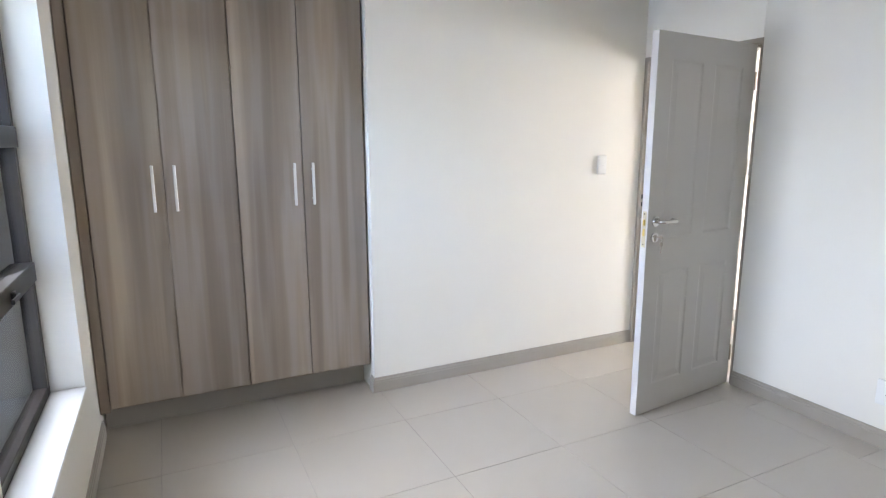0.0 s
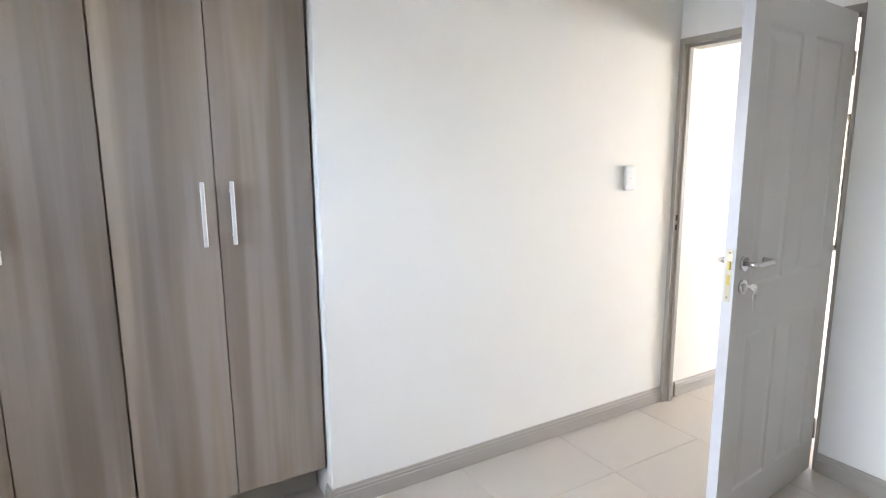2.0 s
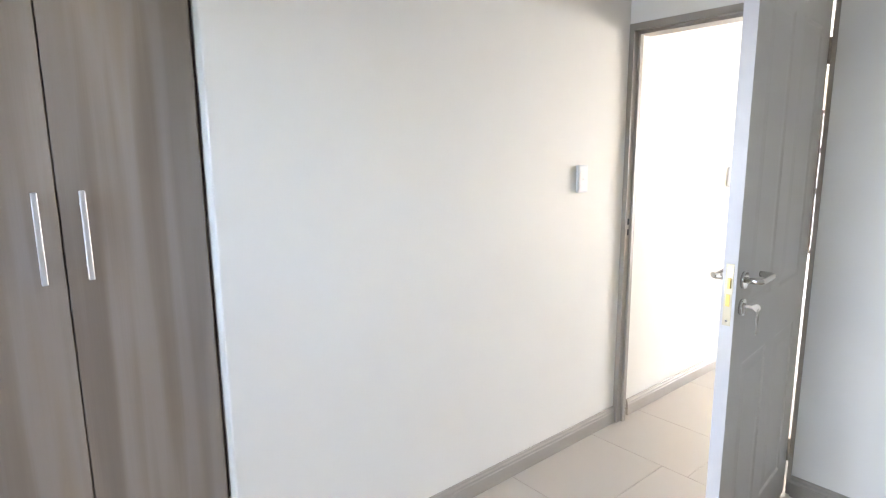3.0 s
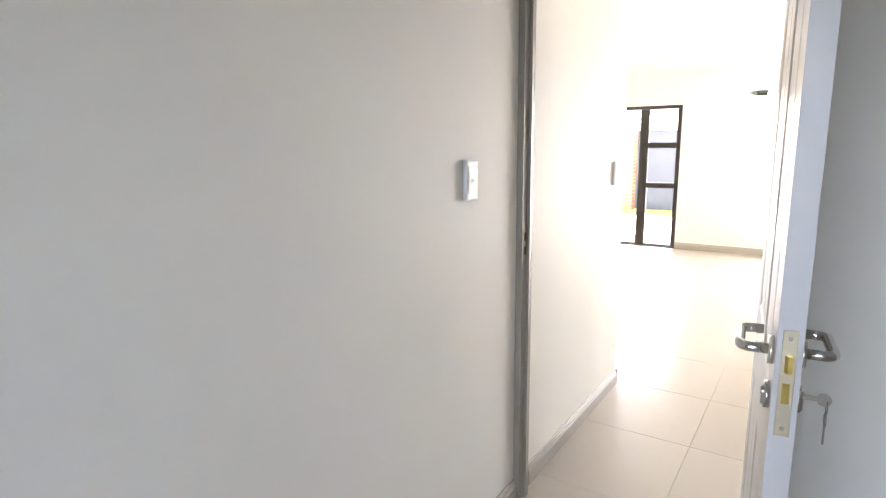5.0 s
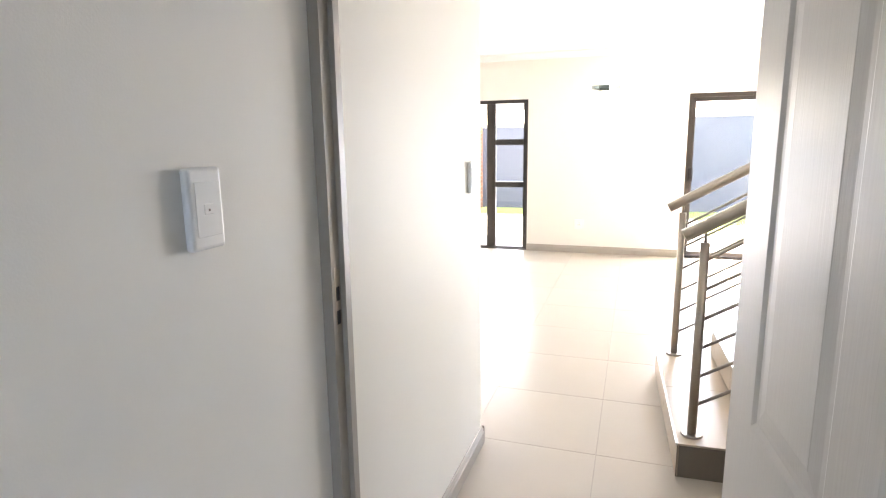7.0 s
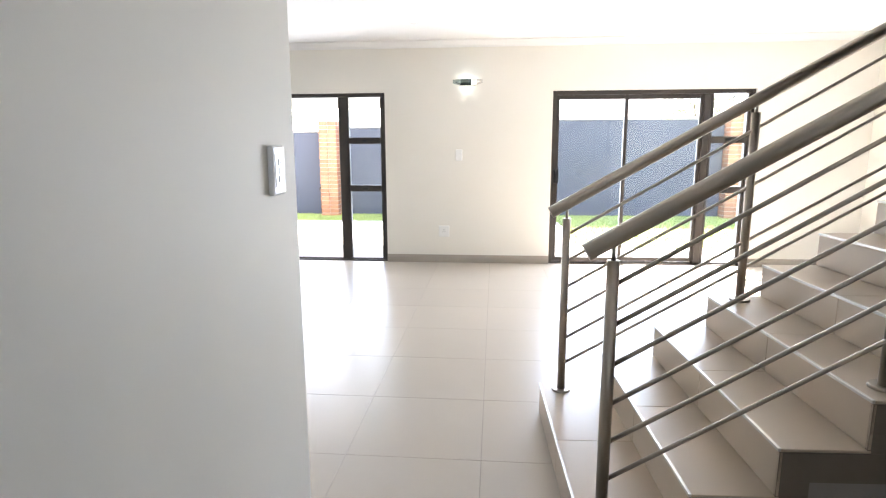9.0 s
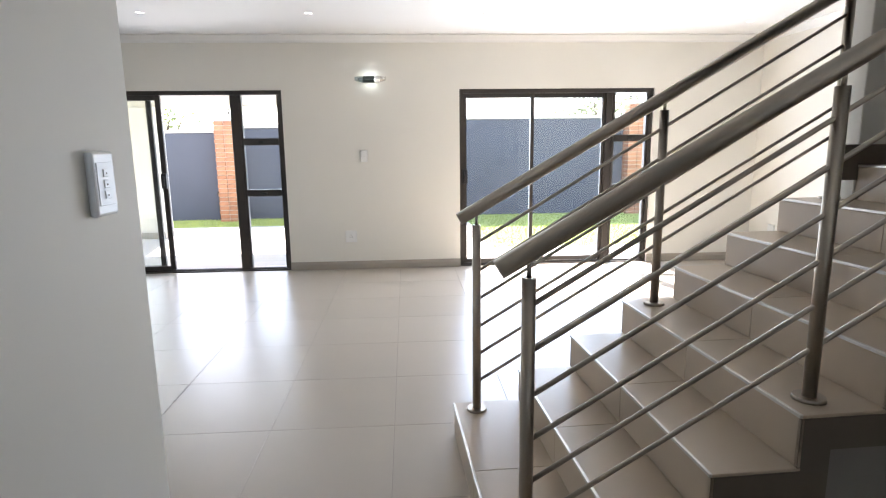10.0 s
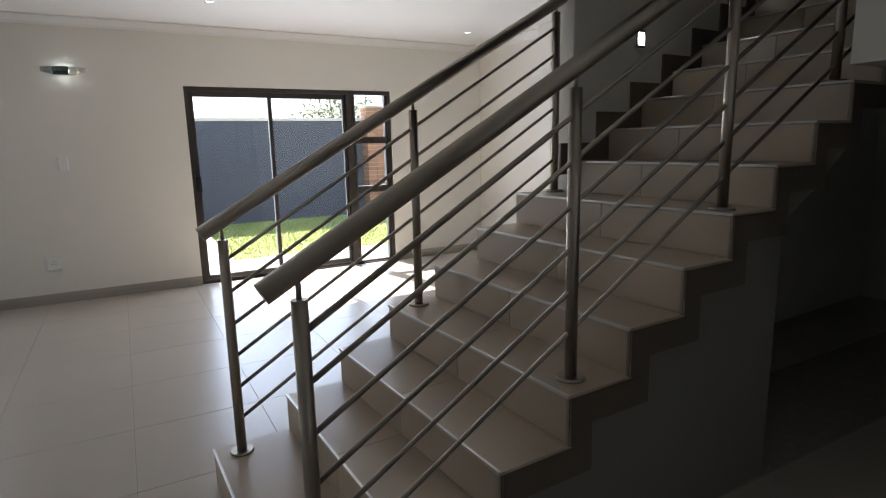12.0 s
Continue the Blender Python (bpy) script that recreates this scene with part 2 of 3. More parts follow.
# ---- walls, ceilings, floors ----
bm = B()
box(bm, OPEN_X1 + 0.002, BED_X + 0.2, 0, DOOR_W, -0.02, WALL_TOP)
box(bm, OPEN_X0, OPEN_X1, 0, DOOR_W, OPEN_TOP + 0.001, WALL_TOP)
setting("wall_door", bm, PLASTER, "cream plastered wall around the bedroom doorway", "wall")
setting("wall_long", box(B(), -0.22, 0.0, -2.05, HALL_END, -0.02, WALL_TOP, 0.004), PLASTER, "plain cream plastered wall from wardrobe to hall", "wall")
setting("wall_wardrobe_back", box(B(), -0.80, -0.70, BED_Y - 0.1, -2.05, -0.02, WALL_TOP), PLASTER, "plastered wall behind the built-in wardrobe", "wall")
setting("wall_wardrobe_side", box(B(), -0.70, -0.22, -2.05, -1.95, -0.02, WALL_TOP), PLASTER, "plastered side wall of the wardrobe recess", "wall")
WX0, WX1, WZ0, WZ1 = 0.275, 1.62, 0.43, 2.15   # bedroom window
bm = B()
box(bm, -0.80, WX0, BED_Y - 0.22, BED_Y, -0.02, WALL_TOP)
box(bm, WX1, BED_X + 0.2, BED_Y - 0.22, BED_Y, -0.02, WALL_TOP)
box(bm, WX0, WX1, BED_Y - 0.22, BED_Y, -0.02, WZ0)
box(bm, WX0, WX1, BED_Y - 0.22, BED_Y, WZ1, WALL_TOP)
setting("wall_window", bm, PLASTER, "cream plastered bedroom wall with a deep window reveal", "wall")
setting("wall_bedroom_end", box(B(), BED_X, BED_X + 0.2, BED_Y, 0, -0.02, WALL_TOP), PLASTER, "plain cream plastered bedroom wall", "wall")
setting("ceiling_bedroom", box(B(), -0.8, BED_X + 0.2, BED_Y - 0.22, DOOR_W, WALL_TOP, WALL_TOP + 0.2), CEILING, "white flush bedroom ceiling", "ceiling")

D1 = (-3.35, -0.675)     # sliding door openings, x from and to
D2 = (1.215, 3.375)
DOOR_H = 1.95
bm = B()
for a, b in ((LEFT_X - 0.2, D1[0]), (D1[1], D2[0]), (D2[1], RIGHT_X + 0.2)):
    box(bm, a, b, FAR_Y, FAR_Y + 0.22, -0.1, WALL_TOP)
for a, b in (D1, D2):
    box(bm, a, b, FAR_Y, FAR_Y + 0.22, DOOR_H, WALL_TOP)
setting("wall_far", bm, PLASTER, "cream plastered living room wall with two sliding doors", "wall")
setting("wall_living_left", box(B(), LEFT_X - 0.2, LEFT_X, HALL_END - 0.22, FAR_Y, -0.02, WALL_TOP), PLASTER, "plain cream living room wall", "wall")
setting("wall_living_back", box(B(), LEFT_X, -0.22, HALL_END - 0.22, HALL_END, -0.02, WALL_TOP), PLASTER, "plain cream wall behind the living room", "wall")
setting("wall_living_right", box(B(), RIGHT_X, RIGHT_X + 0.2, 2.64, FAR_Y, -0.02, WALL_TOP), PLASTER, "cream plastered wall at the end of the living room", "wall")
STAIR_WALL_Y, STAIR_WALL_X = 2.47, 2.63
STAIR_AT, STAIR_TURN = (0.873, 1.3606, 0), 2.405   # the stairs stand a little askew to the rooms
IN_WALL_X, IN_WALL_Y = 1.807, 1.034                # the stair wall's corner, from the stairs' foot
wall_stair = setting("wall_stair", box(B(), IN_WALL_X, 5.3, IN_WALL_Y, IN_WALL_Y + 0.17, -0.02, 4.9, 0.004), PLASTER, "plastered stair wall rising past the ceiling", "wall")
wall_stair.matrix_world = pose(*STAIR_AT, 0, 0, STAIR_TURN)
setting("wall_nib", box(B(), RIGHT_X - 0.16, RIGHT_X, 4.78, 5.00, -0.02, WALL_TOP, 0.004), PLASTER, "plastered nib on the living room end wall", "wall")
bulkhead = box(B(), 3.02, 3.14, DOOR_W, 1.40, 1.61, WALL_TOP)
box(bulkhead, 3.14, 6.0, DOOR_W, 1.40, 1.61, 1.73)
setting("wall_bulkhead", bulkhead, PLASTER, "plastered bulkhead over the dark passage", "wall")
setting("wall_passage_end", box(B(), 6.0, 6.2, DOOR_W, STAIR_WALL_Y + 0.45, -0.02, 4.9), PLASTER, "plain wall at the end of the dark passage", "wall")
setting("wall_passage_side", box(B(), BED_X + 0.2, 6.2, 0, DOOR_W, -0.02, WALL_TOP), PLASTER, "plain passage wall", "wall")
bm = B()
box(bm, LEFT_X, RIGHT_X, STAIR_WALL_Y + 0.17, FAR_Y, WALL_TOP, WALL_TOP + 0.2)
setting("ceiling_living", bm, CEILING, "white plastered living room ceiling", "ceiling")
setting("ceiling_landing", box(B(), LEFT_X, 1.6, HALL_END, STAIR_WALL_Y + 0.17, WALL_TOP, WALL_TOP + 0.2), CEILING, "white ceiling before the stairs", "ceiling")
setting("ceiling_hall", box(B(), -0.22, 6.2, DOOR_W, HALL_END, WALL_TOP, WALL_TOP + 0.2), CEILING, "white hall ceiling", "ceiling")
# unseen box added over the stairs, closed and dark-coloured to hold the stairwell dim
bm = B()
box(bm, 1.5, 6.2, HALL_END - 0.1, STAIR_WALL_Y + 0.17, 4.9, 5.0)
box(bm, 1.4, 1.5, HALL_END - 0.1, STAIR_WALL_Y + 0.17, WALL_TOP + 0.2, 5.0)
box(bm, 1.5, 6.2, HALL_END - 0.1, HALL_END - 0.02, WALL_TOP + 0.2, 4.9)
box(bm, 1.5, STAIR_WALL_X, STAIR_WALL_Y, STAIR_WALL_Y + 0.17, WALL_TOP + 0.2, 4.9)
setting("ceiling_stairwell", bm, SHADE_WALL, "unseen closed stairwell enclosure, shade put into its colour", "ceiling")

# the storey above, to which the stairs lead
bm, low = B(), WALL_TOP + 0.205
box(bm, -0.8, 6.2, BED_Y - 0.22, BED_Y, low, 5.0)
box(bm, -0.8, -0.6, BED_Y, HALL_END - 0.11, low, 5.0)
box(bm, 6.0, 6.2, BED_Y, HALL_END - 0.11, low, 5.0)
setting("wall_upper_storey", bm, HOUSE_PAINT, "cream plastered walls of the upper storey", "wall")
setting("roof", box(B(), -0.9, 6.3, BED_Y - 0.32, HALL_END - 0.11, 5.002, 5.2), HOUSE_PAINT, "flat cream roof slab over the upper storey", "roof")

# cornice along the far and right walls
prof = [(0, 0), (0, -0.075), (-0.012, -0.075), (-0.02, -0.055), (-0.05, -0.022), (-0.062, -0.012), (-0.062, 0)]
setting("trim_cornice_far", prism(B(), [(FAR_Y + a, WALL_TOP + b) for a, b in prof], "x", LEFT_X, RIGHT_X), CEILING, "white coved ceiling cornice", "cornice")
setting("trim_cornice_right", prism(B(), [(RIGHT_X + a, WALL_TOP + b) for a, b in prof], "y", 2.64, FAR_Y - 0.062), CEILING, "white coved ceiling cornice", "cornice")


def skirting(name, axis, at, a, b, out, h=0.092):
    """A moulded skirting board: out is +1 or -1, the side of the wall on which it stands."""
    p = [(0, 0), (0.015, 0), (0.015, h - 0.030), (0.012, h - 0.026), (0.012, h - 0.016), (0.008, h - 0.010), (0.007, h - 0.003), (0.004, h), (0, h)]
    pts = [(at + out * q, z) for q, z in p]
    if axis == "y":   # runs along y at x = at
        bm = prism(B(), pts, "y", a, b)
    else:
        bm = prism(B(), pts, "x", a, b)
    return setting(name, bm, SKIRTING, "greige painted moulded skirting board", "skirting")


skirting("baseboard_long", "y", 0.0, -2.05, -0.004, 1)
skirting("baseboard_long_return", "x", -2.05, -0.06, 0.015, -1)
skirting("baseboard_hall", "y", 0.0, DOOR_W + 0.004, HALL_END, 1)
skirting("baseboard_hall_return", "x", HALL_END, -0.22, 0.015, 1)
skirting("baseboard_door_wall", "x", 0.0, OPEN_X1 + 0.006, BED_X, -1)
skirting("baseboard_window_wall", "x", BED_Y, -0.10, BED_X, 1)
skirting("baseboard_far_left", "x", FAR_Y, LEFT_X, D1[0], -1)
skirting("baseboard_far_middle", "x", FAR_Y, D1[1], D2[0], -1)
skirting("baseboard_far_right", "x", FAR_Y, D2[1], RIGHT_X, -1)
skirting("baseboard_right", "y", RIGHT_X, 2.64, FAR_Y, -1)
skirting("baseboard_passage", "x", DOOR_W, OPEN_X1 + 0.004, 6.0, 1)
skirting("baseboard_living_back", "x", HALL_END, LEFT_X, -0.22, 1)

# floor slab (the grout shows between the tiles laid on it)
floor = setting("floor", box(B(), LEFT_X - 0.2, 6.2, -3.72, FAR_Y + 0.22, -0.15, -0.0025), GROUT, "cream porcelain tiled floor with thin grey joints", "floor")

# ---- outdoors ----
setting("ground", box(B(), -400, 400, FAR_Y + 0.22, 800, -0.6, -0.07), LAWN, "green lawn reaching past the boundary wall", "lawn")
setting("ground_behind", box(B(), -400, 400, -400, FAR_Y + 0.22, -0.6, -0.16), PAVING, "pale paved ground around the house", "ground")
bm = B()
box(bm, -6.5, 1.75, FAR_Y + 0.22, 10.25, -0.3, -0.03, 0.01)
setting("pavement_patio", bm, PAVING, "pale patio slab outside the sliding door", "patio")
setting("pavement_strip", box(B(), 1.75, 8, FAR_Y + 0.22, 7.65, -0.3, -0.035, 0.01), PAVING, "pale paved strip beside the lawn", "paving")
WALL_Y = 11.6
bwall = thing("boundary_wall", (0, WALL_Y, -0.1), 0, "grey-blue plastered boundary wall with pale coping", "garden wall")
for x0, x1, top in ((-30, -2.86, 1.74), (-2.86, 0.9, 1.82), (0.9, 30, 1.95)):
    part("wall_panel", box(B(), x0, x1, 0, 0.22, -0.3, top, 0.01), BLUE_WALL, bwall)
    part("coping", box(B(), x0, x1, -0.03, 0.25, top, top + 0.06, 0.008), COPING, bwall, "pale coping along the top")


def brick_mesh():
    return mesh_of("brick", box(B(), -0.11, 0.11, -0.053, 0.053, -0.0365, 0.0365, 0.004), BRICK)


brick_data = brick_mesh()


def brick_pier(x, height):
    pier = thing("brick_pier", (x, WALL_Y - 0.18, -0.1), 0, "orange face-brick pier standing against the boundary wall", "pier", "brick piers")
    part("core", box(B(), -0.215, 0.215, -0.10, 0.30, 0, height), MORTAR, pier, "pale mortar core")
    for k in range(int(height / 0.085)):
        z = 0.04 + k * 0.085
        for x0 in (-0.115, 0.115):
            o = new("brick", brick_data)
            o.parent = pier
            o.matrix_local = pose(x0 + (0.004 if k % 2 else -0.004), -0.062, z)
        for s in (-1, 1):
            o = new("brick", brick_data)
            o.parent = pier
            o.matrix_local = pose(s * 0.178, 0.075 + (0.02 if k % 2 else 0), z, 0, 0, 90)
    pier.scale = (0.80, 1, 1)
    return pier


brick_pier(-2.82, 1.98)
brick_pier(5.24, 2.24)

# covered patio: roof, beam and column
setting("patio_roof", box(B(), -6.5, 0.9, FAR_Y + 0.22, 9.35, 2.35, 2.6), HOUSE_PAINT, "flat cream patio roof slab", "roof")
setting("patio_beam", box(B(), -6.5, 0.9, 9.1, 9.35, 1.97, 2.35), HOUSE_PAINT, "cream plastered patio beam", "beam")
column = setting("patio_column", box(B(), -3.74, -3.14, 9.05, 9.4, -0.03, 1.97, 0.01), HOUSE_PAINT, "cream plastered patio column", "column")
skirt = part("plinth", box(B(), -3.755, -3.125, 9.035, 9.415, -0.03, 0.07), SKIRTING, column)


# ---- sliding doors ----
def bar(bm, x0, x1, z0, z1, y0, y1):
    return box(bm, x0, x1, y0, y1, z0, z1, 0.003)


def pane(parent, x0, x1, z0, z1, y):
    p = part("pane", box(B(), x0, x1, y - 0.003, y + 0.003, z0, z1), GLASS, parent, "clear glass pane")
    p.visible_shadow = False
    return p


def leaf(parent, x0, x1, y, lock_side=0, stile=0.055):
    """A glazed sliding leaf between x0 and x1 with its stiles, rails and lock."""
    f = part("sliding_leaf", bar(B(), x0, x0 + stile, 0.03, DOOR_H - 0.0455, y - 0.018, y + 0.018), BRONZE, parent)
    part("stile", bar(B(), x1 - stile, x1, 0.03, DOOR_H - 0.0455, y - 0.018, y + 0.018), BRONZE, f)
    part("bottom_rail", bar(B(), x0 + stile, x1 - stile, 0.03, 0.075, y - 0.016, y + 0.016), BRONZE, f)
    part("top_rail", bar(B(), x0 + stile, x1 - stile, DOOR_H - 0.095, DOOR_H - 0.0455, y - 0.016, y + 0.016), BRONZE, f)
    pane(f, x0 + stile, x1 - stile, 0.075, DOOR_H - 0.095, y)
    if lock_side:
        xc = x1 - stile / 2 if lock_side > 0 else x0 + stile / 2
        bm = B()
        box(bm, xc - 0.03, xc + 0.03, y - 0.05, y - 0.018, 0.93, 1.09, 0.008, 2)
        box(bm, xc - 0.012, xc + 0.012, y - 0.066, y - 0.05, 0.96, 1.06, 0.006, 2)
        part("lock", bm, BLACK, f, "black lock case")
    return f


def sidelight(parent, x0, x1, y, z_low, z_high):
    """Three fixed panes above one another."""
    t = 0.074
    s = part("sidelight", bar(B(), x0, x0 + 0.03, 0.03, DOOR_H - 0.045, y - 0.03, y + 0.03), BRONZE, parent)
    part("stile", bar(B(), x1 - 0.03, x1, 0.03, DOOR_H - 0.045, y - 0.03, y + 0.03), BRONZE, s)
    for z in (z_low, z_high):
        part("transom", bar(B(), x0 + 0.03, x1 - 0.03, z - t / 2, z + t / 2, y - 0.035, y + 0.03), BRONZE, s)
    for a, b in ((0.05, z_low - t / 2), (z_low + t / 2, z_high - t / 2), (z_high + t / 2, DOOR_H - 0.06)):
        pane(s, x0 + 0.03, x1 - 0.03, a, b, y)
    for z in (z_low + 0.03, z_high + 0.03):
        part("catch", box(B(), (x0 + x1) / 2 - 0.03, (x0 + x1) / 2 + 0.03, y - 0.052, y - 0.035, z - 0.045, z - 0.02, 0.004), BLACK, s)
    return s


def slider(name, x0, x1, label):
    d = thing(name, (0, 0, 0), 0, label, "sliding door", kind="structure")
    y0, y1 = FAR_Y + 0.03, FAR_Y + 0.13
    for nm, a, b, c, e in (("jamb", x0, x0 + 0.04, 0.012, DOOR_H), ("jamb", x1 - 0.035, x1, 0.012, DOOR_H), ("head", x0 + 0.04, x1 - 0.035, DOOR_H - 0.045, DOOR_H)):
        part(nm, bar(B(), a, b, c, e, y0, y1), BRONZE, d)
    bm = B()
    box(bm, x0, x1, y0 - 0.01, y1 + 0.02, -0.02, 0.012, 0.003)
    for yy in (y0 + 0.03, y0 + 0.07):
        box(bm, x0 + 0.04, x1 - 0.035, yy - 0.004, yy + 0.004, 0.012, 0.026)
    part("threshold_track", bm, BRONZE, d)
    return d, y0 + 0.03, y0 + 0.07


d, ya, yb = slider("door_1", *D1, "dark bronze sliding door, slid open, with three-pane sidelight")
part("mullion", bar(B(), -1.232, -1.140, 0.012, DOOR_H - 0.045, ya - 0.005, yb + 0.01), BRONZE, d)
sidelight(d, -1.140, D1[1] - 0.035, (ya + yb) / 2, 0.865, 1.415)
leaf(d, -2.85, -1.945, ya, 1)
leaf(d, -3.30, -2.06, yb)
d, ya, yb = slider("door_2", *D2, "dark bronze sliding door, closed, with three-pane sidelight")
part("mullion", bar(B(), 2.855, 2.925, 0.012, DOOR_H - 0.045, ya - 0.005, yb + 0.02), BRONZE, d)
sidelight(d, 2.925, D2[1] - 0.035, (ya + yb) / 2, 0.86, 1.41)
leaf(d, D2[0] + 0.04, 2.045, ya, -1, 0.04)
leaf(d, 2.01, 2.855, yb, 0, 0.035)

# ---- staircase ----
RISE, GOING, STEPS = 0.1566, 0.250, 15
FIRST = 0.060   # the lowest tread is that much deeper
stair = thing("staircase", STAIR_AT, STAIR_TURN, "straight staircase clad in greige tiles with silver nosings", "staircase")
WIDE = 1.179
WALL_STEP = 7
run = lambda i: i * GOING + (FIRST if i else 0.0)
outline = [(0.012, 0)]
for i in range(STEPS):
    outline += [(run(i) + 0.012, (i + 1) * RISE - 0.010), (run(i + 1) + 0.012, (i + 1) * RISE - 0.010)]
end = STEPS * GOING + FIRST + 0.012
CUT = 1.90   # where the solid side ends and the sloping soffit begins
slope = RISE / GOING
soffit = lambda x: x * slope - 0.165
outline += [(end, soffit(end)), (CUT, soffit(CUT)), (CUT, 0)]
# the body's dark colour stands for the shade below the steps
part("core", prism(B(), outline, "y", 0.012, WIDE - 0.2), SHADE_WALL, stair, "plastered body under the steps, shade put into its colour")
outline_far = [(0.012, 0)]
for i in range(7):
    outline_far += [(run(i) + 0.012, (i + 1) * RISE - 0.010), (run(i + 1) + 0.012, (i + 1) * RISE - 0.010)]
outline_far += [(run(7) + 0.012, 0)]
part("far_core", prism(B(), outline_far, "y", WIDE - 0.2, WIDE - 0.006), STEP_TILE, stair, "tiled side of the steps")


def tile_piece(name, sx, sy, sz, mat):
    return mesh_of(name, box(B(), 0, sx, 0, sy, 0, sz, 0.0015), mat)


HALF = 0.6
pieces = {}


def lay(name, sx, sy, sz, mat, at):
    key = (name, round(sx, 4), round(sy, 4), round(sz, 4))
    if key not in pieces:
        pieces[key] = tile_piece(name, sx, sy, sz, mat)
    o = new(name, pieces[key])
    o.parent = stair
    o.matrix_local = pose(*at)
    return o


for i in range(STEPS):
    z, x = (i + 1) * RISE, run(i)
    go = run(i + 1) - x
    wide = WIDE if i < WALL_STEP else IN_WALL_Y
    for a, b in ((0.0, HALF - 0.001), (HALF + 0.001, wide)):
        lay("tread_tile", go + 0.010, b - a, 0.010, STEP_TILE, (x + 0.004, a, z - 0.010))
        lay("riser_tile", 0.010, b - a, RISE - 0.012, STEP_TILE, (x + 0.002, a, z - RISE + 0.001))
    nose = B()
    box(nose, 0, 0.010, 0, wide, -0.009, 0.0015, 0.001)
    part("nosing", nose, SILVER, stair, "thin silver edge strip").matrix_local = pose(x - 0.004, 0, z)
# stepped skirting on the near side, 5 mm proud of the plaster
for i in range(STEPS):
    z, x = (i + 1) * RISE, run(i)
    go = run(i + 1) - x
    bm = B()
    lo = max(0.0, z - 0.012 - 0.095)
    if i == 0:
        lo = 0.0
    box(bm, x + 0.002, x + go + 0.098 if i < STEPS - 1 else x + go, 0.0, 0.012, lo, z - 0.011)
    part("side_skirting", bm, STEP_EDGE, stair, "brown stepped skirting tile")
    if i:
        bm = B()
        box(bm, x + 0.002, x + 0.098, 0.0005, 0.0125, z - RISE - 0.011 + 0.0005, lo - 0.0005)
        part("side_skirting", bm, STEP_EDGE, stair, "brown stepped skirting tile")
# stepped skirting against the stair wall
for i in range(WALL_STEP, STEPS):
    z, x = (i + 1) * RISE, run(i)
    go = run(i + 1) - x
    bm = B()
    yw = IN_WALL_Y
    box(bm, x, x + go - 0.001, yw - 0.012, yw - 0.001, z, z + 0.09)
    box(bm, x - 0.09, x - 0.001, yw - 0.012, yw - 0.001, z - RISE + 0.0905, z + 0.09)
    part("wall_skirting", bm, STEP_EDGE, stair, "brown stepped skirting tile")


def railing(y, xs, a, end_rod, end_rail):
    """Stainless railing: posts with discs, pins, six thin rods and a round handrail."""
    r = thing("stair_railing", STAIR_AT, STAIR_TURN, "brushed stainless steel stair railing with six slanting rods", "railing", "stair railings")
    x_first, lean = xs[0], 0.588
    line = lambda x, z: z + (x - x_first) * lean
    grip = lambda x: 1.088 + (x - x_first) * 0.566
    for k, x in enumerate(xs):
        z, head = (1 + 3 * k) * RISE, line(x, 1.018) - 0.006 * k
        p = part("post", rod(B(), (x, y, z + 0.004), (x, y, head), 0.0195, 20), STEEL, r, smooth=True)
        part("base_disc", rod(B(), (x, y, z), (x, y, z + 0.010), 0.046, 24, 0.043), STEEL, p, smooth=True)
        part("pin", rod(B(), (x, y, head), (x, y, grip(x) - 0.02), 0.0065, 10), STEEL, p, smooth=True)
    for j in range(6):
        z = 0.938 - 0.1290 * j
        part("rod", rod(B(), (x_first, y, line(x_first, z)), (end_rod, y, line(end_rod, z)), 0.0075, 12), STEEL, r, smooth=True)
    part("handrail", rod(B(), (a, y, grip(a)), (end_rail, y, grip(end_rail)), 0.0275, 28), STEEL, r, "thick round steel handrail", smooth=True)
    return r


railing(0.095, (0.070, 0.905, 1.640, 2.360), -0.012, 3.0, 3.3)
railing(1.100, (0.097, 0.927, 1.750), 0.020, 1.760, 1.795)

# step lights
for x, z in ((2.289, 1.880), (3.075, 2.110)):
    lamp = thing("step_light", (0, 0, 0), 0, "small lit square step light in the stair wall", "step light", "step lights")
    lamp.matrix_world = pose(*STAIR_AT, 0, 0, STAIR_TURN) @ pose(x, IN_WALL_Y, z)
    part("bezel", box(B(), -0.034, 0.034, -0.006, 0.0, -0.045, 0.045, 0.003), BLACK, lamp)
    part("lens", box(B(), -0.022, 0.022, -0.009, -0.006, -0.031, 0.031), STEP_LENS, lamp, "glowing cool white lens")

# ---- bedroom: window ----
win = thing("window_1", (0, 0, 0), 0, "dark bronze bedroom window with opening panes", "window", kind="structure")
wy = BED_Y - 0.16


def wbar(nm, x0, x1, z0, z1, y0=wy - 0.03, y1=wy + 0.03, parent=win):
    return part(nm, box(B(), x0, x1, y0, y1, z0, z1, 0.003), BRONZE, parent)


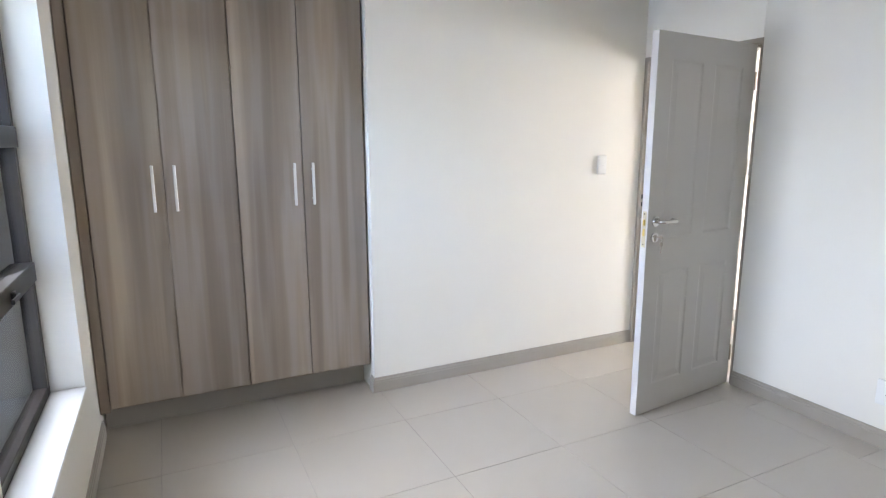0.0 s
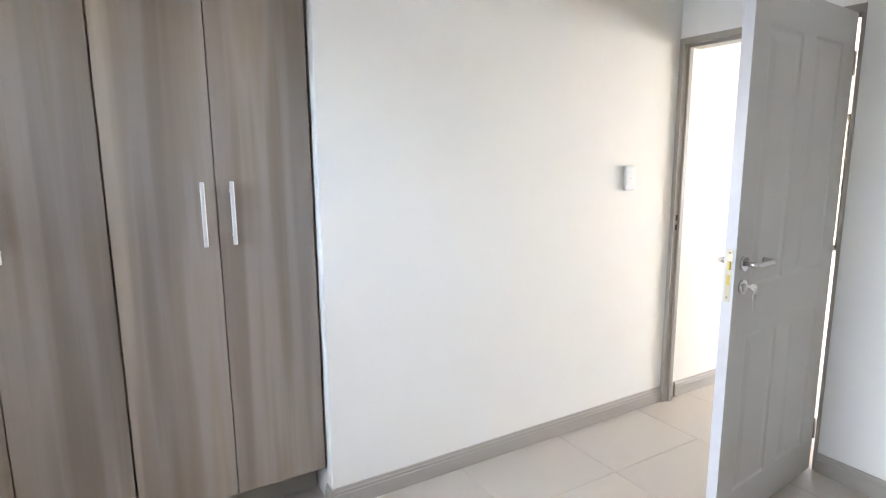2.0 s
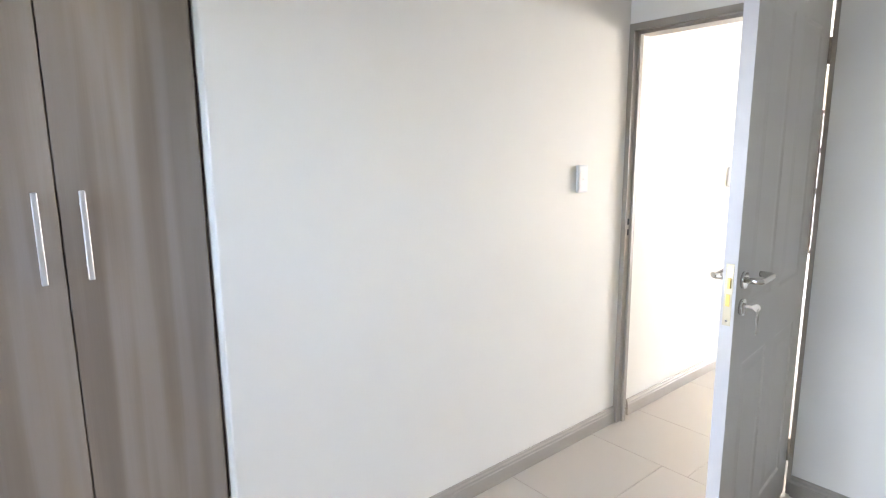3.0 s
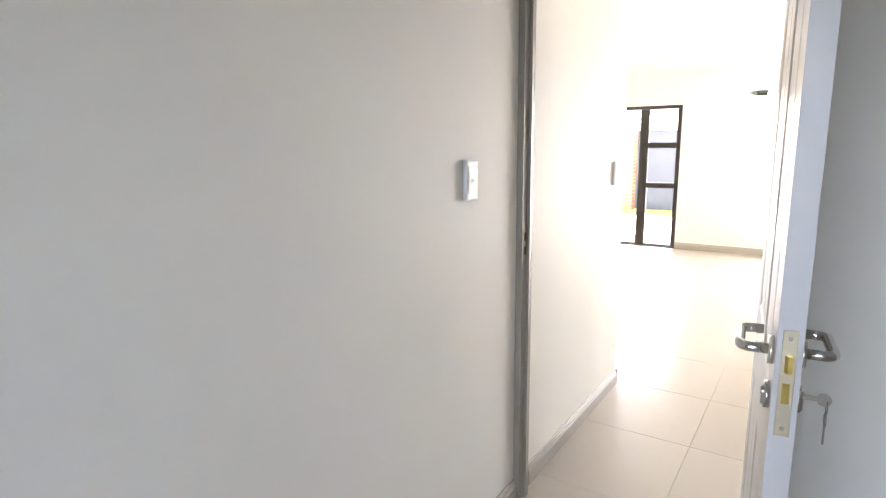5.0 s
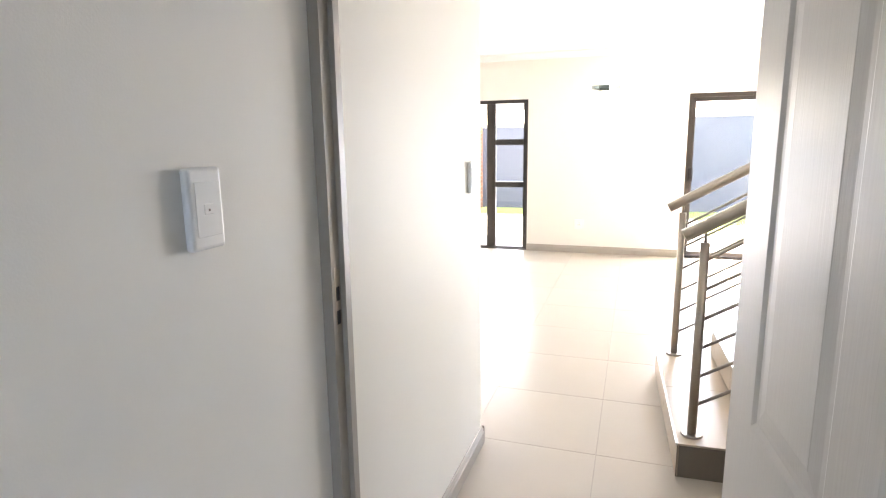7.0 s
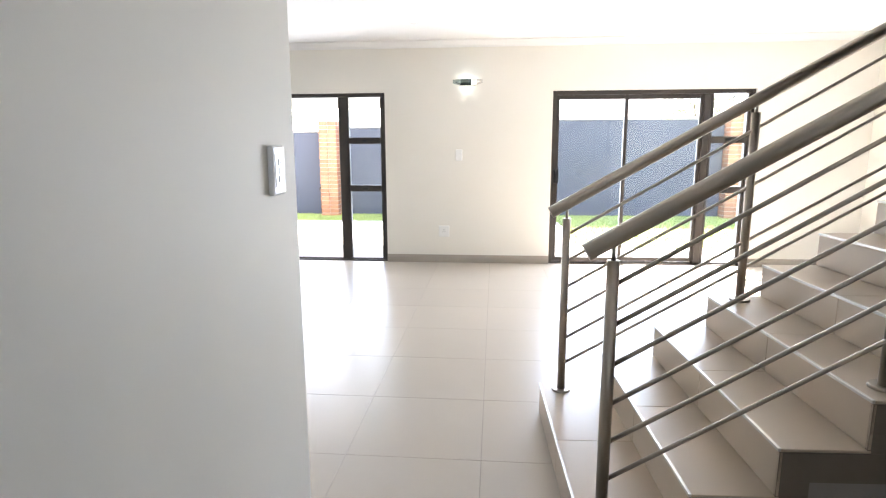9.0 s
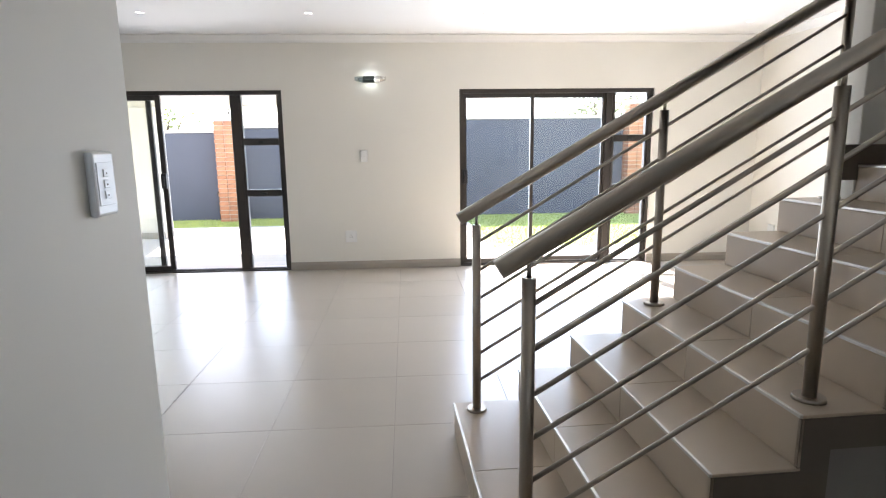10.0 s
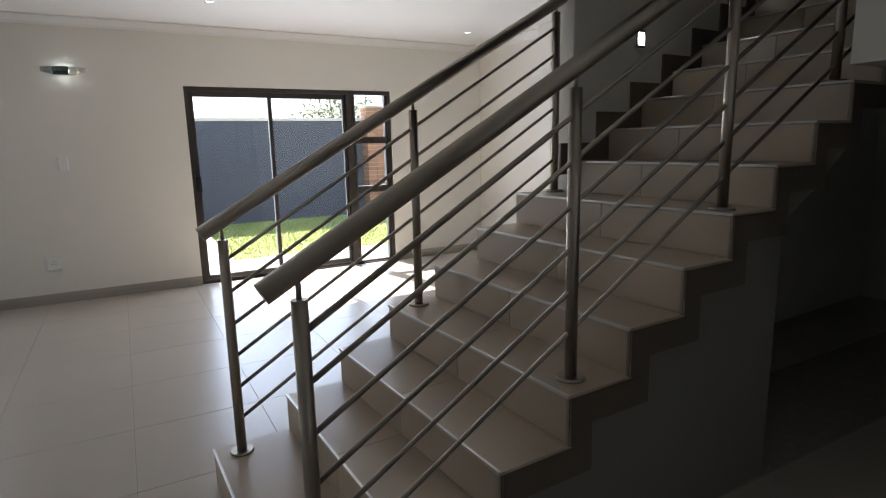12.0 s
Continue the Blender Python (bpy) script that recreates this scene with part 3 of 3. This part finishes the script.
fr = wbar("window_frame", WX0, WX0 + 0.045, WZ0, WZ1)
wbar("stile", WX1 - 0.045, WX1, WZ0, WZ1, parent=fr)
wbar("top_rail", WX0 + 0.045, WX1 - 0.045, WZ1 - 0.045, WZ1, parent=fr)
wbar("bottom_rail", WX0 + 0.045, WX1 - 0.045, WZ0, WZ0 + 0.045, parent=fr)
for z in (0.985, 1.53):
    wbar("transom", WX0 + 0.045, WX1 - 0.045, z - 0.04, z + 0.04, wy - 0.03, wy + 0.045, parent=fr)
for a, b in ((WX0 + 0.045, WX1 - 0.045),):
    for c, e in ((WZ0 + 0.045, 0.945), (1.025, 1.49), (1.57, WZ1 - 0.045)):
        p = part("pane", box(B(), a, b, wy - 0.003, wy + 0.003, c, e), GLASS, win)
        p.visible_shadow = False
    hb = B()
    xm = (a + b) / 2 - 0.2
    box(hb, xm - 0.02, xm + 0.02, wy + 0.045, wy + 0.06, 0.96, 1.0, 0.004)
    box(hb, xm - 0.012, xm + 0.10, wy + 0.06, wy + 0.072, 0.972, 0.990, 0.004)
    part("catch", hb, BLACK, win, "black window catch")
part("window_sill", box(B(), WX0 + 0.001, WX1 - 0.001, BED_Y - 0.13, BED_Y + 0.005, WZ0 - 0.008, WZ0 + 0.006, 0.003), CEILING, win, "white painted sill")
setting("neighbour_wall", box(B(), -6, 9, BED_Y - 2.6, BED_Y - 2.4, -0.3, 2.3), NEIGHBOUR, "pale grey-blue wall outside the bedroom window", "wall")

# ---- bedroom: wardrobe ----
FACE = -0.045
ward = thing("wardrobe", (0, 0, 0), 0, "built-in wardrobe with four grey-brown wood-grain doors", "wardrobe")
edges = [-3.445, -3.107, -2.760, -2.416, -2.062]
part("carcass", box(B(), -0.69, FACE - 0.021, -3.48, -2.055, 0.16, 2.42), LAMINATE, ward)
part("plinth", box(B(), -0.66, -0.20, -3.49, -2.055, 0.0, 0.16), SKIRTING, ward, "recessed greige plinth")
part("filler_panel", box(B(), FACE - 0.02, FACE - 0.003, -3.495, -3.449, 0.15, 2.42, 0.001), LAMINATE, ward)
for k, (a, b) in enumerate(zip(edges, edges[1:])):
    gap = 0.006 if k == 1 else 0.003
    dr = part("door", box(B(), -0.009, 0.009, 0.0015, b - a - gap, 0, 2.24, 0.0012), LAMINATE, ward)
    dr.matrix_local = pose(FACE - 0.009, a, 0.172)
    hy = (b - a - 0.05) if k % 2 == 0 else 0.05
    hb = B()
    box(hb, 0.034, 0.044, hy - 0.007, hy + 0.007, 0.995, 1.225, 0.002)
    for z in (1.03, 1.19):
        rod(hb, (0.009, hy, z), (0.042, hy, z), 0.005, 10)
    part("handle", hb, NICKEL, dr, "slim satin steel bar handle")
part("top_filler", box(B(), FACE - 0.02, FACE - 0.003, -3.495, -2.055, 2.42, WALL_TOP), LAMINATE, ward)

# ---- bedroom door: steel frame and panelled leaf ----
fr = thing("door_frame", (0, 0, 0), 0, "greige enamelled steel door frame", "door frame", kind="structure")
# section of the frame across the jamb: (in from the opening's side, depth)
FY0, FY1 = -0.003, DOOR_W + 0.012
sec = [(0.0, FY0), (0.018, FY0), (0.018, 0.035), (0.031, 0.035), (0.031, FY1), (0.0, FY1)]
part("jamb", prism(B(), [(OPEN_X0 + (a + 0.008 if a else 0), min(y, 0.060)) for a, y in sec], "z", 0.0, OPEN_TOP), FRAME_PAINT, fr)
part("jamb", prism(B(), [(OPEN_X1 - max(0.0, a - 0.006), y) for a, y in sec[1:5]] + [(OPEN_X1 + 0.004, FY1), (OPEN_X1 + 0.004, FY0)], "z", 0.0, OPEN_TOP), FRAME_PAINT, fr)
hb = prism(B(), [(FY0, OPEN_TOP), (0.035, OPEN_TOP), (0.035, OPEN_TOP - 0.032), (FY0, OPEN_TOP - 0.032)], "x", 0.018, OPEN_X1 - 0.012)
prism(hb, [(0.035, OPEN_TOP), (FY1, OPEN_TOP), (FY1, OPEN_TOP - 0.047), (0.035, OPEN_TOP - 0.047)], "x", 0.031, OPEN_X1 - 0.025)
part("head", hb, FRAME_PAINT, fr)
sb = B()
box(sb, 0.0265, 0.0275, 0.008, 0.030, 1.02, 1.17)
part("strike_plate", sb, STEEL, fr, "steel strike plate")
for z in (1.055, 1.11):
    part("strike_hole", box(B(), 0.0276, 0.0282, 0.011, 0.026, z - 0.016, z + 0.016), BLACK, fr)

LEAF_W, LEAF_H, LEAF_T = 0.850, 2.030, 0.040
HINGE = (OPEN_X1 - 0.036, -0.022)
leaf_ob = thing("door_leaf", (HINGE[0], HINGE[1], 0.012), 0, "grey four-panel door standing open, keys in the lock", "door")
LEAF_DIR = math.degrees(math.atan2(-0.867, 0.090))
leaf_ob.matrix_world = pose(HINGE[0], HINGE[1], 0.012, 0, 0, LEAF_DIR)
# in the leaf's frame x runs from hinge to lock, y is across: the bedroom face is +y
T = LEAF_T / 2


def panelled_leaf():
    """A slab whose two faces carry four sunk panels with raised middles."""
    bm = B()
    cols = [(0.120, 0.378), (0.480, 0.738)]
    rows = [(0.16, 0.80), (0.985, 1.90)]
    xs = [0.001] + [v for c in cols for v in c] + [LEAF_W]
    zs = [0.0] + [v for r in rows for v in r] + [LEAF_H]
    for s in (-1, 1):
        y = s * T
        for i in range(len(xs) - 1):
            for j in range(len(zs) - 1):
                x0, x1, z0, z1 = xs[i], xs[i + 1], zs[j], zs[j + 1]
                if i % 2 == 0 or j % 2 == 0:
                    loops = [(0, 0)]
                else:
                    loops = [(0, 0), (0.011, -0.0042), (0.022, -0.0042), (0.048, -0.0015), (0.050, -0.001)]
                rings = []
                for inset, depth in loops:
                    yy = y + s * depth
                    rings.append([bm.verts.new(p) for p in ((x0 + inset, yy, z0 + inset), (x1 - inset, yy, z0 + inset), (x1 - inset, yy, z1 - inset), (x0 + inset, yy, z1 - inset))])
                for a, b in zip(rings, rings[1:]):
                    for k in range(4):
                        bm.faces.new((a[k], a[(k + 1) % 4], b[(k + 1) % 4], b[k]))
                bm.faces.new(rings[-1])
    bmesh.ops.remove_doubles(bm, verts=bm.verts[:], dist=0.0005)
    x0, x1, z0, z1 = 0.001, LEAF_W, 0.0, LEAF_H
    for q in (((x0, z0), (x0, z1)), ((x0, z0), (x1, z0)), ((x0, z1), (x1, z1))):
        (xa, za), (xb, zb) = q
        bm.faces.new([bm.verts.new(v) for v in ((xa, -T, za), (xb, -T, zb), (xb, T, zb), (xa, T, za))])
    bmesh.ops.recalc_face_normals(bm, faces=bm.faces[:])
    return bm


part("slab", panelled_leaf(), DOOR_PAINT, leaf_ob)
part("lock_edge", box(B(), LEAF_W - 0.001, LEAF_W + 0.003, -T, T, 0, LEAF_H), DOOR_EDGE, leaf_ob, "pale painted lock edge")
LZ, LX = 1.080, LEAF_W - 0.055
fp = part("lock_plate", box(B(), LEAF_W + 0.003, LEAF_W + 0.005, -0.0115, 0.0115, LZ - 0.135, LZ + 0.055, 0.0008), PLATE, leaf_ob, "dull brass lock faceplate")
part("latch", prism(B(), [(LEAF_W + 0.004, -0.006), (LEAF_W + 0.015, -0.001), (LEAF_W + 0.015, 0.006), (LEAF_W + 0.004, 0.006)], "z", LZ - 0.018, LZ + 0.012), BRASS, fp, "brass latch")
part("bolt", box(B(), LEAF_W + 0.004, LEAF_W + 0.007, -0.006, 0.006, LZ - 0.075, LZ - 0.038, 0.001), BRASS, fp, "brass bolt")
for z in (LZ + 0.042, LZ - 0.120):
    part("screw", rod(B(), (LEAF_W + 0.004, 0, z), (LEAF_W + 0.006, 0, z), 0.004, 10), CHROME, fp)


def lever(s):
    """Rose, bent round lever and keyhole rose on one face."""
    f = s * T
    rose = part("rose", rod(B(), (LX, f, LZ), (LX, f + s * 0.009, LZ), 0.026, 24), CHROME, leaf_ob, "round steel rose", smooth=True)
    pts = [(LX, f + s * 0.005, LZ), (LX, f + s * 0.035, LZ)]
    for k in range(1, 6):
        a = math.pi / 2 * k / 5
        pts.append((LX - 0.018 * (1 - math.cos(a)), f + s * (0.035 + 0.018 * math.sin(a)), LZ))
    pts.append((LX - 0.105, f + s * 0.053, LZ))
    for k in range(1, 6):
        a = math.pi / 2 * k / 5
        pts.append((LX - 0.105 - 0.018 * math.sin(a), f + s * (0.035 + 0.018 * math.cos(a)), LZ))
    pts.append((LX - 0.123, f + s * 0.012, LZ))
    part("lever", tube(B(), pts, 0.0095, 14), CHROME, rose, "bent tubular lever handle", smooth=True)
    key = part("key_rose", rod(B(), (LX, f, LZ - 0.085), (LX, f + s * 0.009, LZ - 0.085), 0.025, 24), CHROME, leaf_ob, "round keyhole rose", smooth=True)
    kb = B()
    rod(kb, (LX, f + s * 0.009, LZ - 0.080), (LX, f + s * 0.013, LZ - 0.080), 0.0085, 16)
    box(kb, LX - 0.005, LX + 0.005, min(f + s * 0.009, f + s * 0.013), max(f + s * 0.009, f + s * 0.013), LZ - 0.104, LZ - 0.080)
    part("cylinder", kb, STEEL, key)
    part("keyhole", box(B(), LX - 0.001, LX + 0.001, min(f + s * 0.0131, f + s * 0.0137), max(f + s * 0.0131, f + s * 0.0137), LZ - 0.086, LZ - 0.074), BLACK, key)


lever(1)
lever(-1)
for z in (0.20, 1.83):
    hb = B()
    rod(hb, (-0.002, T + 0.002, z - 0.05), (-0.002, T + 0.002, z + 0.05), 0.006, 12)
    box(hb, 0.002, 0.006, -T + 0.004, T, z - 0.05, z + 0.05)
    box(hb, -0.006, 0.004, T - 0.004, T, z - 0.05, z - 0.018)
    box(hb, -0.006, 0.004, T - 0.004, T, z + 0.018, z + 0.05)
    part("hinge", hb, STEEL, leaf_ob, "steel butt hinge", smooth=True)
# two keys on a ring hang from the bedroom side
keys = thing("key_bunch", (0, 0, 0), 0, "bunch of steel keys hanging from the door lock", "keys")
keys.matrix_world = leaf_ob.matrix_world @ pose(LX, T + 0.013, LZ - 0.080)
kb = B()
box(kb, -0.0012, 0.0012, 0, 0.020, -0.004, 0.004)
rod(kb, (-0.0012, 0.031, 0), (0.0012, 0.031, 0), 0.0115, 18)
part("key", kb, STEEL, keys)
tube_pts = [(0.011 * math.cos(a), 0.036, -0.013 + 0.011 * math.sin(a)) for a in [2 * math.pi * k / 20 for k in range(20)]]
part("ring", tube(B(), tube_pts + tube_pts[:1], 0.0011, 8), STEEL, keys, smooth=True)
kb = B()
rod(kb, (0.001, 0.034, -0.036), (0.001, 0.0365, -0.036), 0.0125, 18)
box(kb, -0.004, 0.004, 0.0345, 0.0365, -0.082, -0.046)
box(kb, 0.004, 0.0065, 0.0345, 0.0365, -0.078, -0.072)
box(kb, 0.004, 0.006, 0.0345, 0.0365, -0.068, -0.060)
part("key", kb, STEEL, keys)


# ---- switches and sockets ----
def plate(name, label, category, at, turn, w, h, rockers=0, socket=False, round_top=False):
    """A wall plate; its face looks along -y before turning."""
    o = thing(name, at, turn, label, category)
    part("cover", box(B(), -w / 2, w / 2, -0.017, 0, -h / 2, h / 2, 0.007, 3), WHITE_PLASTIC, o)
    part("inset", box(B(), -w / 2 + 0.012, w / 2 - 0.012, -0.0185, -0.017, -h / 2 + 0.022, h / 2 - 0.022, 0.0007), WHITE_PLASTIC, o)
    for k in range(rockers):
        z = (k - (rockers - 1) / 2) * 0.022
        part("rocker", box(B(), -0.010, 0.010, -0.0205, -0.0185, z - 0.008, z + 0.008, 0.0009), WHITE_PLASTIC, o)
        part("mark", box(B(), -0.0018, 0.0018, -0.0211, -0.0205, z - 0.003, z + 0.0005), STEP_EDGE, o)
    if socket:
        for px, pz in ((0, 0.018), (-0.012, -0.006), (0.012, -0.006)):
            part("pin_hole", rod(B(), (px, -0.0192, pz), (px, -0.0185, pz), 0.0042, 12), BLACK, o)
        part("rocker", box(B(), 0.022, 0.034, -0.022, -0.0185, 0.008, 0.028, 0.002), WHITE_PLASTIC, o)
    return o


plate("light_switch", "white single light switch beside the bedroom door", "light switch", (0, -0.357, 1.345), 90, 0.076, 0.130, 1)
plate("light_switch", "white three-rocker light switch near the hall corner", "light switch", (0, 1.215, 1.295), 90, 0.085, 0.130, 3)
plate("light_switch", "white light switch on the living room wall", "light switch", (0.173, FAR_Y, 1.25), 0, 0.076, 0.128, 1)
plate("wall_socket", "white double wall socket above the skirting", "socket", (0.0, FAR_Y, 0.372), 0, 0.125, 0.130, 0, True)
plate("wall_socket", "white wall socket low on the bedroom wall", "socket", (1.745, 0, 0.285), 0, 0.125, 0.130, 0, True)
plate("wall_socket", "small white socket near the stair foot", "socket", (RIGHT_X, 5.915, 0.425), -90, 0.11, 0.08, 0)

# ---- wall light ----
wl = thing("wall_light", (0.268, FAR_Y, 2.045), 0, "bowed chrome and glass wall light, lit up and down", "wall light")
def bow(x0, x1, half, inner, outer, n=12):
    """A strip of a shield bowed off the wall, its lower edge curving up towards the ends."""
    bm = B()
    depth = lambda x, d: -d * max(0.0, 1 - (x / 0.175) ** 2) - 0.004
    low = lambda x: -half * max(0.05, 1 - (abs(x) / 0.172) ** 3)
    rings = []
    for k in range(n + 1):
        x = x0 + (x1 - x0) * k / n
        rings.append([bm.verts.new(p) for p in ((x, depth(x, outer), low(x)), (x, depth(x, outer), half), (x, depth(x, inner), half), (x, depth(x, inner), low(x)))])
    for p, q in zip(rings, rings[1:]):
        for k in range(4):
            bm.faces.new((p[k], p[(k + 1) % 4], q[(k + 1) % 4], q[k]))
    bm.faces.new(rings[0])
    bm.faces.new(rings[-1])
    bmesh.ops.recalc_face_normals(bm, faces=bm.faces[:])
    return bm


SMOKED = material("smoked_mirror", (0.10, 0.13, 0.13), rough=0.06, metal=1.0, spots=0.05)
TINTED = material("pale_tinted_mirror", (0.42, 0.50, 0.50), rough=0.08, metal=1.0, spots=0.05)
part("tinted_band", bow(-0.165, -0.077, 0.033, 0.080, 0.086), TINTED, wl, "pale tinted mirror band", smooth=True)
part("mirror_band", bow(-0.075, 0.045, 0.033, 0.080, 0.086), SMOKED, wl, "dark mirrored glass band", smooth=True)
part("white_band", bow(0.047, 0.102, 0.033, 0.080, 0.085), WHITE_PLASTIC, wl, "white glass band", smooth=True)
part("chrome_band", bow(0.104, 0.165, 0.032, 0.080, 0.085), CHROME, wl, "polished end band", smooth=True)
part("back_plate", box(B(), -0.09, 0.09, -0.012, 0, -0.03, 0.03, 0.003), CHROME, wl)
bulb = part("bulb", rod(B(), (-0.045, -0.045, 0), (0.045, -0.045, 0), 0.011, 14), glow("wall_light_bulb", (0.88, 1.0, 0.97), 3.0), wl, "lit cool white lamp", smooth=True)

# ---- downlights ----
for x, y in ((-1.60, 5.29), (-0.19, 5.30), (1.37, 5.28), (3.96, 5.60)):
    dl = thing("downlight", (x, y, WALL_TOP), 0, "small round recessed downlight in white ceiling", "downlight", "ceiling downlights")
    ring = B()
    bmesh.ops.create_cone(ring, cap_ends=False, segments=28, radius1=0.040, radius2=0.032, depth=0.007, matrix=Matrix.Translation((0, 0, -0.0035)))
    part("bezel", ring, CHROME, dl, smooth=True)
    part("lamp_face", rod(B(), (0, 0, -0.003), (0, 0, -0.001), 0.031, 24), glow("downlight_face", (1, 0.98, 0.94), 1.0) if "downlight_face" not in bpy.data.materials else bpy.data.materials["downlight_face"], dl)
# ---- garden: grass, tree ----
rng = random.Random(4)


def grass_patch(name, x0, x1, y0, y1, count, h):
    verts, faces = [], []
    for _ in range(count):
        x, y = rng.uniform(x0, x1), rng.uniform(y0, y1)
        a, hh, w = rng.uniform(0, 6.283), h * rng.uniform(0.5, 1.3), rng.uniform(0.004, 0.008)
        lean = rng.uniform(0.1, 0.6) * hh
        dx, dy = math.cos(a) * w, math.sin(a) * w
        b = rng.uniform(0, 6.283)
        n = len(verts)
        verts += [(x - dx, y - dy, -0.072), (x + dx, y + dy, -0.072), (x + lean * math.cos(b), y + lean * math.sin(b), -0.07 + hh)]
        faces.append((n, n + 1, n + 2))
    me = bpy.data.meshes.new(name)
    me.from_pydata(verts, [], faces)
    me.materials.append(GRASS)
    return tagged(new(name, me), "short green lawn grass before the boundary wall", "grass", kind="stuff")


grass_patch("grass", 1.75, 8.0, 7.65, WALL_Y, 36000, 0.026)
grass_patch("grass", -6.5, 1.75, 10.25, WALL_Y, 18000, 0.028)


def tree(x, y, height, spread, leaves, seed):
    r = random.Random(seed)
    t = thing("tree", (x, y, -0.1), 0, "garden tree with a loose green crown behind the wall", "tree", "trees beyond the wall")
    bm = B()
    rod(bm, (0, 0, 0), (0.08, 0, height * 0.5), 0.12, 10, 0.07)
    tips = []
    for k in range(9):
        a, up = 6.283 * k / 9 + r.uniform(-0.3, 0.3), r.uniform(0.62, 1.0) * height
        tip = Vector((math.cos(a) * spread * r.uniform(0.3, 1), math.sin(a) * spread * r.uniform(0.3, 1), up))
        rod(bm, (0.08, 0, height * r.uniform(0.38, 0.5)), tip, 0.05, 7, 0.012)
        tips.append(tip)
        for _ in range(3):
            tips.append(tip + Vector((r.uniform(-0.5, 0.5), r.uniform(-0.5, 0.5), r.uniform(-0.3, 0.35))))
    part("trunk", bm, BARK, t)
    verts, faces = [], []
    for _ in range(leaves):
        c = r.choice(tips) + Vector((r.gauss(0, 0.28), r.gauss(0, 0.28), r.gauss(0, 0.2)))
        u = Vector((r.uniform(-1, 1), r.uniform(-1, 1), r.uniform(-1, 1))).normalized()
        v = u.orthogonal().normalized()
        s = r.uniform(0.03, 0.07)
        n = len(verts)
        verts += [c - u * s, c + v * s * 0.5, c + u * s, c - v * s * 0.5]
        faces.append((n, n + 1, n + 2, n + 3))
    me = bpy.data.meshes.new("crown")
    me.from_pydata(verts, [], faces)
    me.materials.append(LEAF)
    cr = new("crown", me)
    cr.parent = t


tree(5.85, 15.5, 2.85, 1.1, 2200, 1)
tree(-6.1, 16.5, 2.4, 0.8, 800, 2)
for x, foot, reach in ((-2.72, 1.84, 0.26), (5.10, 2.13, 0.36)):
    pole = thing("fence_pole", (x, WALL_Y - 0.21, foot), 0, "thin dark electric-fence pole on a brick pier", "fence pole", "electric-fence poles")
    part("rod", rod(B(), (0, 0, 0), (0, 0, reach), 0.009, 8), BRONZE, pole, smooth=True)
    for k in range(3):
        part("insulator", rod(B(), (-0.022, 0, reach * (0.35 + 0.28 * k)), (0.022, 0, reach * (0.35 + 0.28 * k)), 0.014, 10), BLACK, pole, smooth=True)
gc = thing("garden_tap", (-3.05, WALL_Y - 0.12, -0.1), 0, "thin dark garden tap pipe before the wall", "tap")
part("pipe", rod(B(), (0, 0, 0), (0, 0, 0.62), 0.014, 10), BRONZE, gc, smooth=True)
part("spout", tube(B(), [(0, 0, 0.58), (0, -0.03, 0.60), (0, -0.07, 0.59), (0, -0.09, 0.55)], 0.012, 10), BRONZE, gc, smooth=True)

# ---- floor tiles ----
TS, TG = 0.604, 0.0022
tile_data = mesh_of("floor_tile", box(B(), TG / 2, TS - TG / 2, TG / 2, TS - TG / 2, -0.008, 0.0, 0.0008), TILE)


def lay_tiles(x0, y0, nx, ny, keep):
    for i in range(nx):
        for j in range(ny):
            x, y = x0 + i * TS, y0 + j * TS
            if keep(x + TS / 2, y + TS / 2):
                o = new("floor_tile", tile_data)
                o.parent = floor
                o.matrix_local = pose(x, y, 0)


lay_tiles(-0.067 - 8 * TS, 2.645 - 5 * TS, 18, 12, lambda x, y: (y > HALL_END or x > -0.3) and x < 6.2 and not (x > 1.3 and 1.7 < y < 2.2) and y > 0.2)
lay_tiles(-0.19 - TS, -2.625 - 2 * TS, 9, 6, lambda x, y: y < -0.15)

# cut row of tiles through the doorway
cut_data = mesh_of("floor_tile", box(B(), TG / 2, TS - TG / 2, TG / 2, 0.229 - -0.209 - TG / 2, -0.008, 0.0, 0.0008), TILE)
for i in range(11):
    o = new("floor_tile", cut_data)
    o.parent = floor
    o.matrix_local = pose(-0.067 - TS + i * TS, -0.209, 0)
